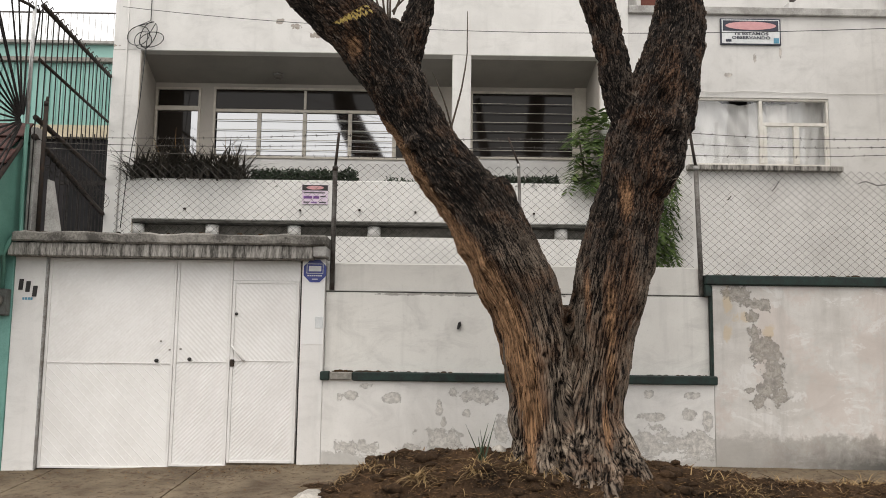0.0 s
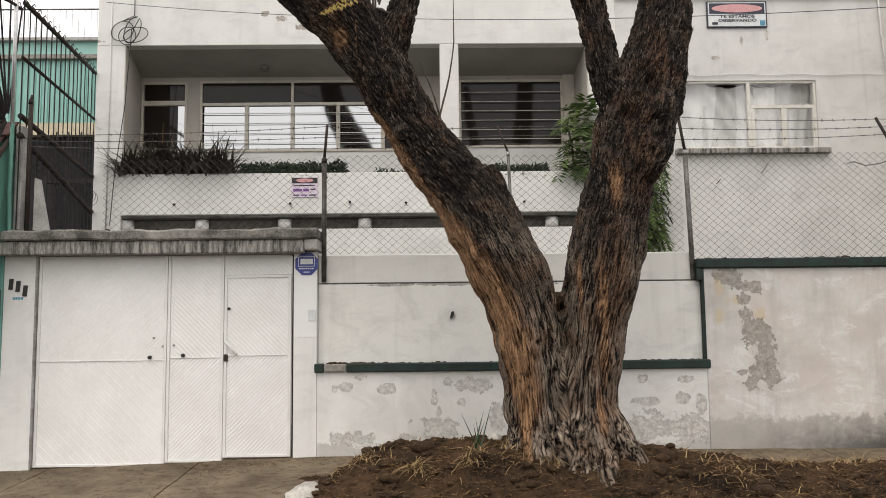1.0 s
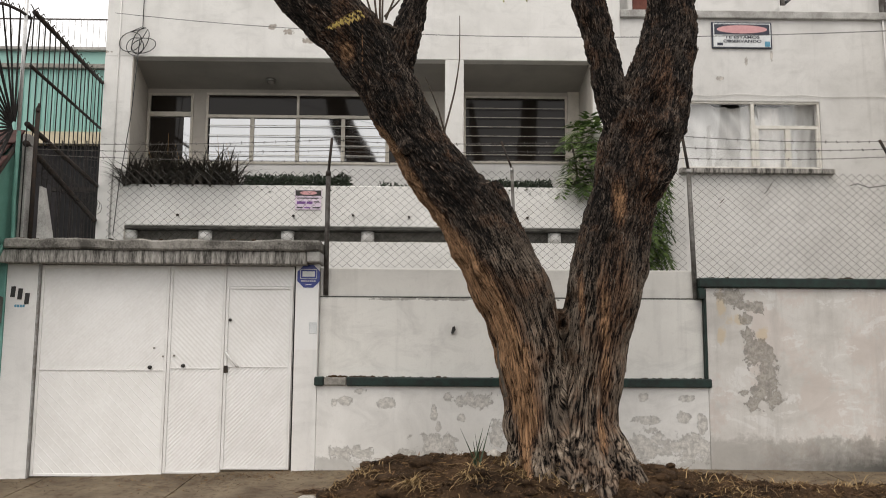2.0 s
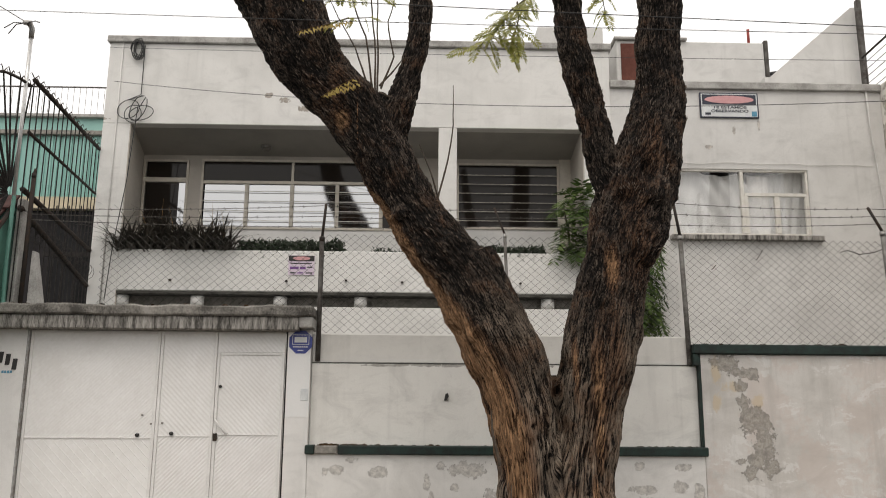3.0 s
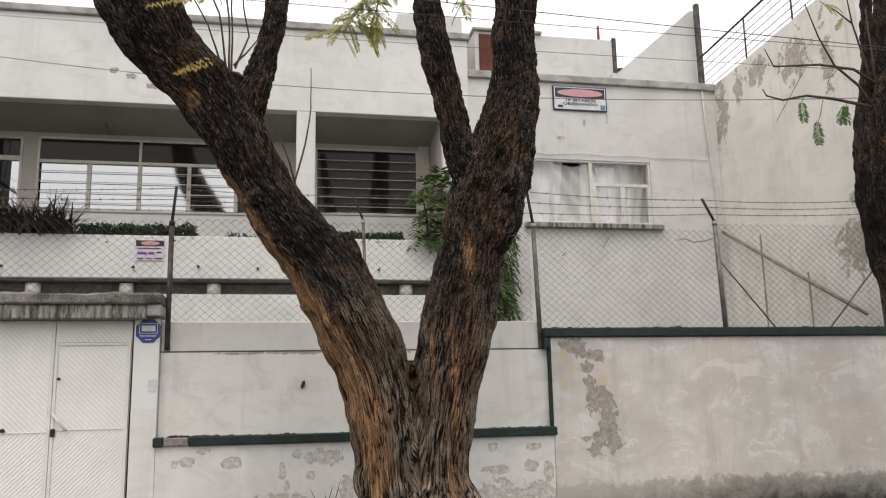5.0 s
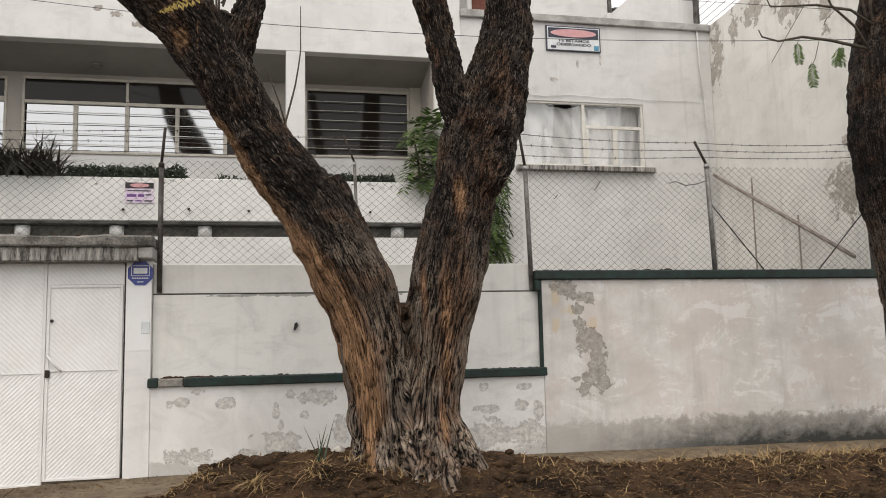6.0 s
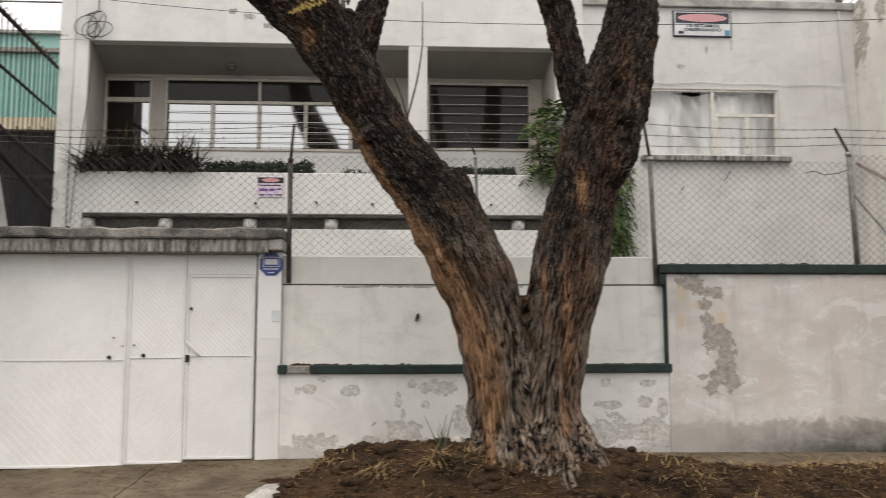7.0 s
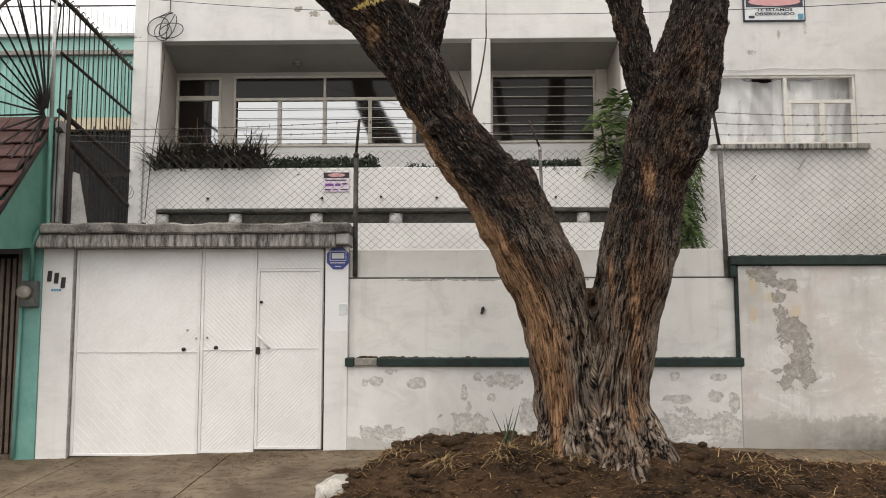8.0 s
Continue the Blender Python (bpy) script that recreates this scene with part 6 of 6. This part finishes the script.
shrub = thing("planter_shrub", (4.2, 3.95, 4.0), "tall green shrub with long drooping leaflets", "shrub")
stem = [(4.25, 4.3, 4.1), (4.2, 4.2, 4.6), (4.1, 4.1, 5.1)]
tube("stem", stem, [0.025, 0.02, 0.01], m_twig, shrub, 6)
shapes = []
for k in range(60):
    z = rng.uniform(4.15, 5.36)
    b = Vector((rng.uniform(4.08, 4.5), rng.uniform(3.85, 4.3), z))
    d = Vector((rng.uniform(-1, 0.7), rng.uniform(-1, 0.1), rng.uniform(-0.1, 0.6)))
    shapes += pinnate(b, d, rng.uniform(0.25, 0.5), 7, 1.5, 0.25, rng, wide=0.10)
part("foliage", pile(shapes), m_leaf, shrub)
vine = thing("hanging_shrub", (5.45, 3.9, 2.6), "green drooping shrub hanging against the annex wall", "shrub")
tube("stem", [(5.3, 3.95, 0.5), (5.4, 3.9, 3.0), (5.35, 3.9, 4.3)], [0.03, 0.025, 0.01], m_twig, vine, 6)
shapes = []
for k in range(105):
    z = rng.uniform(3.0, 4.45)
    b = Vector((rng.uniform(5.0, 5.58), rng.uniform(3.6, 3.9), z))
    d = Vector((rng.uniform(-0.3, 1.0), rng.uniform(-1, 0.0), rng.uniform(-0.6, 0.4)))
    shapes += pinnate(b, d, rng.uniform(0.25, 0.42), 6, 1.9, 0.2, rng, wide=0.15)
part("foliage", pile(shapes), m_leaf, vine)

# ---- litter, straw and stones on the mound ----
shapes = []
for _ in range(26000):
    x = rng.uniform(0.3, 10.5)
    y = rng.uniform(-2.9, -0.85)
    p = Vector((x, y, mound_z(x, y) + 0.004))
    a = rng.uniform(0, 6.283)
    ln, w = rng.uniform(0.02, 0.11), rng.uniform(0.002, 0.008)
    d = Vector((math.cos(a), math.sin(a), rng.uniform(-0.1, 0.35)))
    s = Vector((-math.sin(a), math.cos(a), rng.uniform(-0.3, 0.3))) * w
    shapes.append(([p - s, p + s, p + d * ln + s * 0.3, p + d * ln - s * 0.3], [(0, 1, 2, 3)]))
for _ in range(2600):
    x = rng.choice((rng.uniform(-3.6, 0.6), rng.gauss(-0.7, 0.5), rng.uniform(0.6, 10.0)))
    y = -abs(rng.gauss(0.1, 0.35)) if rng.random() < 0.6 else rng.uniform(-2.3, -0.1)
    if x > 0.6:
        y = max(y, -0.95)
    p = Vector((x, y, pave(x, y) + 0.006))
    a = rng.uniform(0, 6.283)
    ln, w = rng.uniform(0.01, 0.05), rng.uniform(0.002, 0.009)
    d = Vector((math.cos(a), math.sin(a), rng.uniform(0, 0.3)))
    q = Vector((-math.sin(a), math.cos(a), rng.uniform(-0.2, 0.2))) * w
    shapes.append(([p - q, p + q, p + d * ln + q * 0.3, p + d * ln - q * 0.3], [(0, 1, 2, 3)]))
straw = shapes[::4]
shapes = [q for k, q in enumerate(shapes) if k % 4]
tagged(part("straw_litter", pile(straw), m_straw), "pale dry straw strewn over the earth", "straw", kind="stuff")
tagged(part("leaf_litter", pile(shapes), m_litter), "brown dry leaves and twigs strewn over the earth", "leaf litter", kind="stuff")


def tuft(x, y, count, length, material, label, spread=0.10, lift=0.5, bend=1.1, w=0.004):
    me = blades(count, lambda r: ((lambda px, py: (px, py, mound_z(px, py)))(x + r.gauss(0, spread * 0.5), y + r.gauss(0, spread * 0.5))), length, w, lift, rng, bend)
    return tagged(part("grass_tuft", me, material), label, "grass tuft", "tufts on the mound", "stuff")


for x, y, c, ln, sp in ((1.05, -1.9, 90, 0.2, 0.22), (1.52, -2.35, 90, 0.24, 0.09), (2.05, -2.35, 80, 0.22, 0.16), (2.45, -2.2, 120, 0.22, 0.22), (2.75, -2.3, 70, 0.18, 0.2), (0.8, -1.9, 60, 0.14, 0.2), (6.2, -1.4, 420, 0.2, 0.6), (7.2, -1.5, 460, 0.2, 0.7), (8.2, -1.4, 460, 0.22, 0.7), (5.2, -1.6, 260, 0.16, 0.6), (9.3, -1.4, 420, 0.22, 0.7), (4.4, -2.3, 140, 0.16, 0.4), (6.8, -2.0, 300, 0.18, 0.7), (8.6, -2.0, 300, 0.18, 0.7)):
    tuft(x, y, c, ln, m_tuft, "dry straw-coloured grass tuft on the earth mound", sp)
tuft(2.08, -2.05, 9, 0.42, m_blade, "few upright dark green grass blades on the mound", 0.05, 1.5, 0.10, 0.010)


clod_rng = random.Random(21)
ball = bmesh.new()
bmesh.ops.create_icosphere(ball, subdivisions=2, radius=1)
ball_v, ball_f = [v.co.copy() for v in ball.verts], [tuple(v.index for v in f.verts) for f in ball.faces]
ball.free()
shapes = []
for _ in range(420):
    x, y = clod_rng.uniform(0.6, 9.5) if clod_rng.random() < 0.5 else clod_rng.uniform(0.6, 4.6), clod_rng.uniform(-2.75, -1.2)
    size = 0.012 + abs(clod_rng.gauss(0, 0.026))
    c, shift = Vector((x, y, mound_z(x, y))), Vector((x * 9, y * 9, size * 50))
    shapes.append(([c + Vector((q.x * 1.5, q.y * 1.2, q.z * 0.75)) * size * (1 + 0.5 * noise.noise(q * 1.6 + shift)) for q in ball_v], ball_f))
crumbs = []
for _ in range(240):
    pick = clod_rng.random()
    if pick < 0.30:
        x, y, z, size = clod_rng.choice((clod_rng.uniform(0.4, 1.3), clod_rng.uniform(3.9, 4.95), clod_rng.uniform(0.4, 4.95))), clod_rng.uniform(0.03, 0.066), 1.09, 0.006 + abs(clod_rng.gauss(0, 0.008))
    elif pick < 0.65:
        x, y, z, size = clod_rng.uniform(4.95, 9.9), clod_rng.uniform(-0.03, 0.10), 2.305, 0.005 + abs(clod_rng.gauss(0, 0.009))
    else:
        x, y, z, size = clod_rng.uniform(-3.3, 0.3), clod_rng.uniform(-0.18, 0.3), 2.705, 0.006 + abs(clod_rng.gauss(0, 0.012))
    c, shift = Vector((x, y, z)), Vector((x * 9, y * 9, size * 50))
    crumbs.append(([c + Vector((q.x * 1.8, q.y, q.z * 0.7)) * size * (1 + 0.5 * noise.noise(q * 1.6 + shift)) for q in ball_v], ball_f))
tagged(part("ledge_dirt", pile(crumbs), m_earth, None, smooth=True), "dark dirt crumbs gathered on ledge, capping and canopy", "dirt", kind="stuff")
tagged(part("earth_clods", pile(shapes), m_earth, None, smooth=True), "dark crumbly earth clods on the mound", "earth clods", kind="stuff")


def rock(name, c, s, material, label):
    bm = bmesh.new()
    bmesh.ops.create_icosphere(bm, subdivisions=4, radius=1)
    for q in bm.verts:
        k = 1 + 0.28 * noise.noise(q.co * 1.4 + Vector(c)) + 0.08 * noise.noise(q.co * 5)
        q.co = Vector((q.co.x * s[0] * k, q.co.y * s[1] * k, q.co.z * s[2] * k)) + Vector(c)
    return tagged(part(name, bm, material, None, smooth=True), label, "stone")


rock("stone", (0.50, -1.98, -0.13), (0.20, 0.3, 0.19), m_stone, "pale broken kerb stone at the end of the mound")
rock("stone", (2.28, -1.75, 0.42), (0.07, 0.06, 0.05), m_stone, "small pale stone beside the tree root")

# ---- cables ----
def cable(points, r, label):
    return tagged(tube("cable", points, r, m_wire, None, 5), label, "cable", "overhead cables")


cable(sagging((-6, -3.0, 5.398), (12, -3.0, 4.828), 0.06, 30), 0.0045, "black overhead cable across the street front")
cable(sagging((-6, -3.1, 5.019), (12, -3.1, 4.865), 0.08, 30), 0.0035, "thin black overhead cable across the street front")
cable(sagging((-4.1, 3.98, 7.9), (12, -1.0, 5.62), 0.05, 30), 0.004, "thin cable from the house roof, placed to fit the camera's view")
cable(sagging((-3.49, -0.12, 6.33), (-7.5, -3.5, 8.6), 0.12, 12), 0.006, "thin service cable to the mast pole")
cable(sagging((-3.95, 3.95, 7.24), (12, -1.5, 5.3), 0.45, 30), 0.005, "thin grey telephone cable over the pavement")
loop = []
for cx, cz, rx, rz, tilt in ((-3.66, 6.72, 0.20, 0.17, 0.5), (-3.48, 6.74, 0.13, 0.25, -0.35), (-3.42, 6.64, 0.22, 0.13, 0.25), (-3.56, 6.62, 0.15, 0.16, -0.2)):
    for k in range(19):
        a = 1.57 + k * 0.33
        u, w = rx * math.cos(a), rz * math.sin(a)
        loop.append((cx + u * math.cos(tilt) - w * math.sin(tilt), 3.965 - 0.0006 * len(loop), cz + u * math.sin(tilt) + w * math.cos(tilt)))
tagged(tube("coiled_cable", [(-3.46, 3.97, 7.95), (-3.46, 3.97, 7.0)] + loop + [(-3.58, 3.96, 5.4), (-3.72, 3.95, 4.2), (-3.78, 3.95, 3.3)], 0.008, m_wire, None, 5), "black cable hanging in loops from the roof", "cable")
tagged(tube("corner_pipe", [(-3.86, 3.985, 8.0), (-3.86, 3.985, 3.0)], 0.013, m_annex, None, 8), "thin pipe on the house corner", "pipe")
hank = []
for k in range(150):
    a = k * 0.42
    hank.append((-3.56 + (0.09 + 0.02 * math.sin(k * 0.7)) * math.cos(a) + 0.03 * math.sin(k * 0.13), 3.93 + 0.02 * math.sin(k * 0.31), 7.86 + (0.17 + 0.04 * math.sin(k * 0.45)) * math.sin(a) - 0.3 * 0.1 * math.cos(a)))
tagged(tube("cable_hank", hank, 0.007, m_wire, None, 5), "tangled dark cable hank hanging under the roof edge", "cable hank")
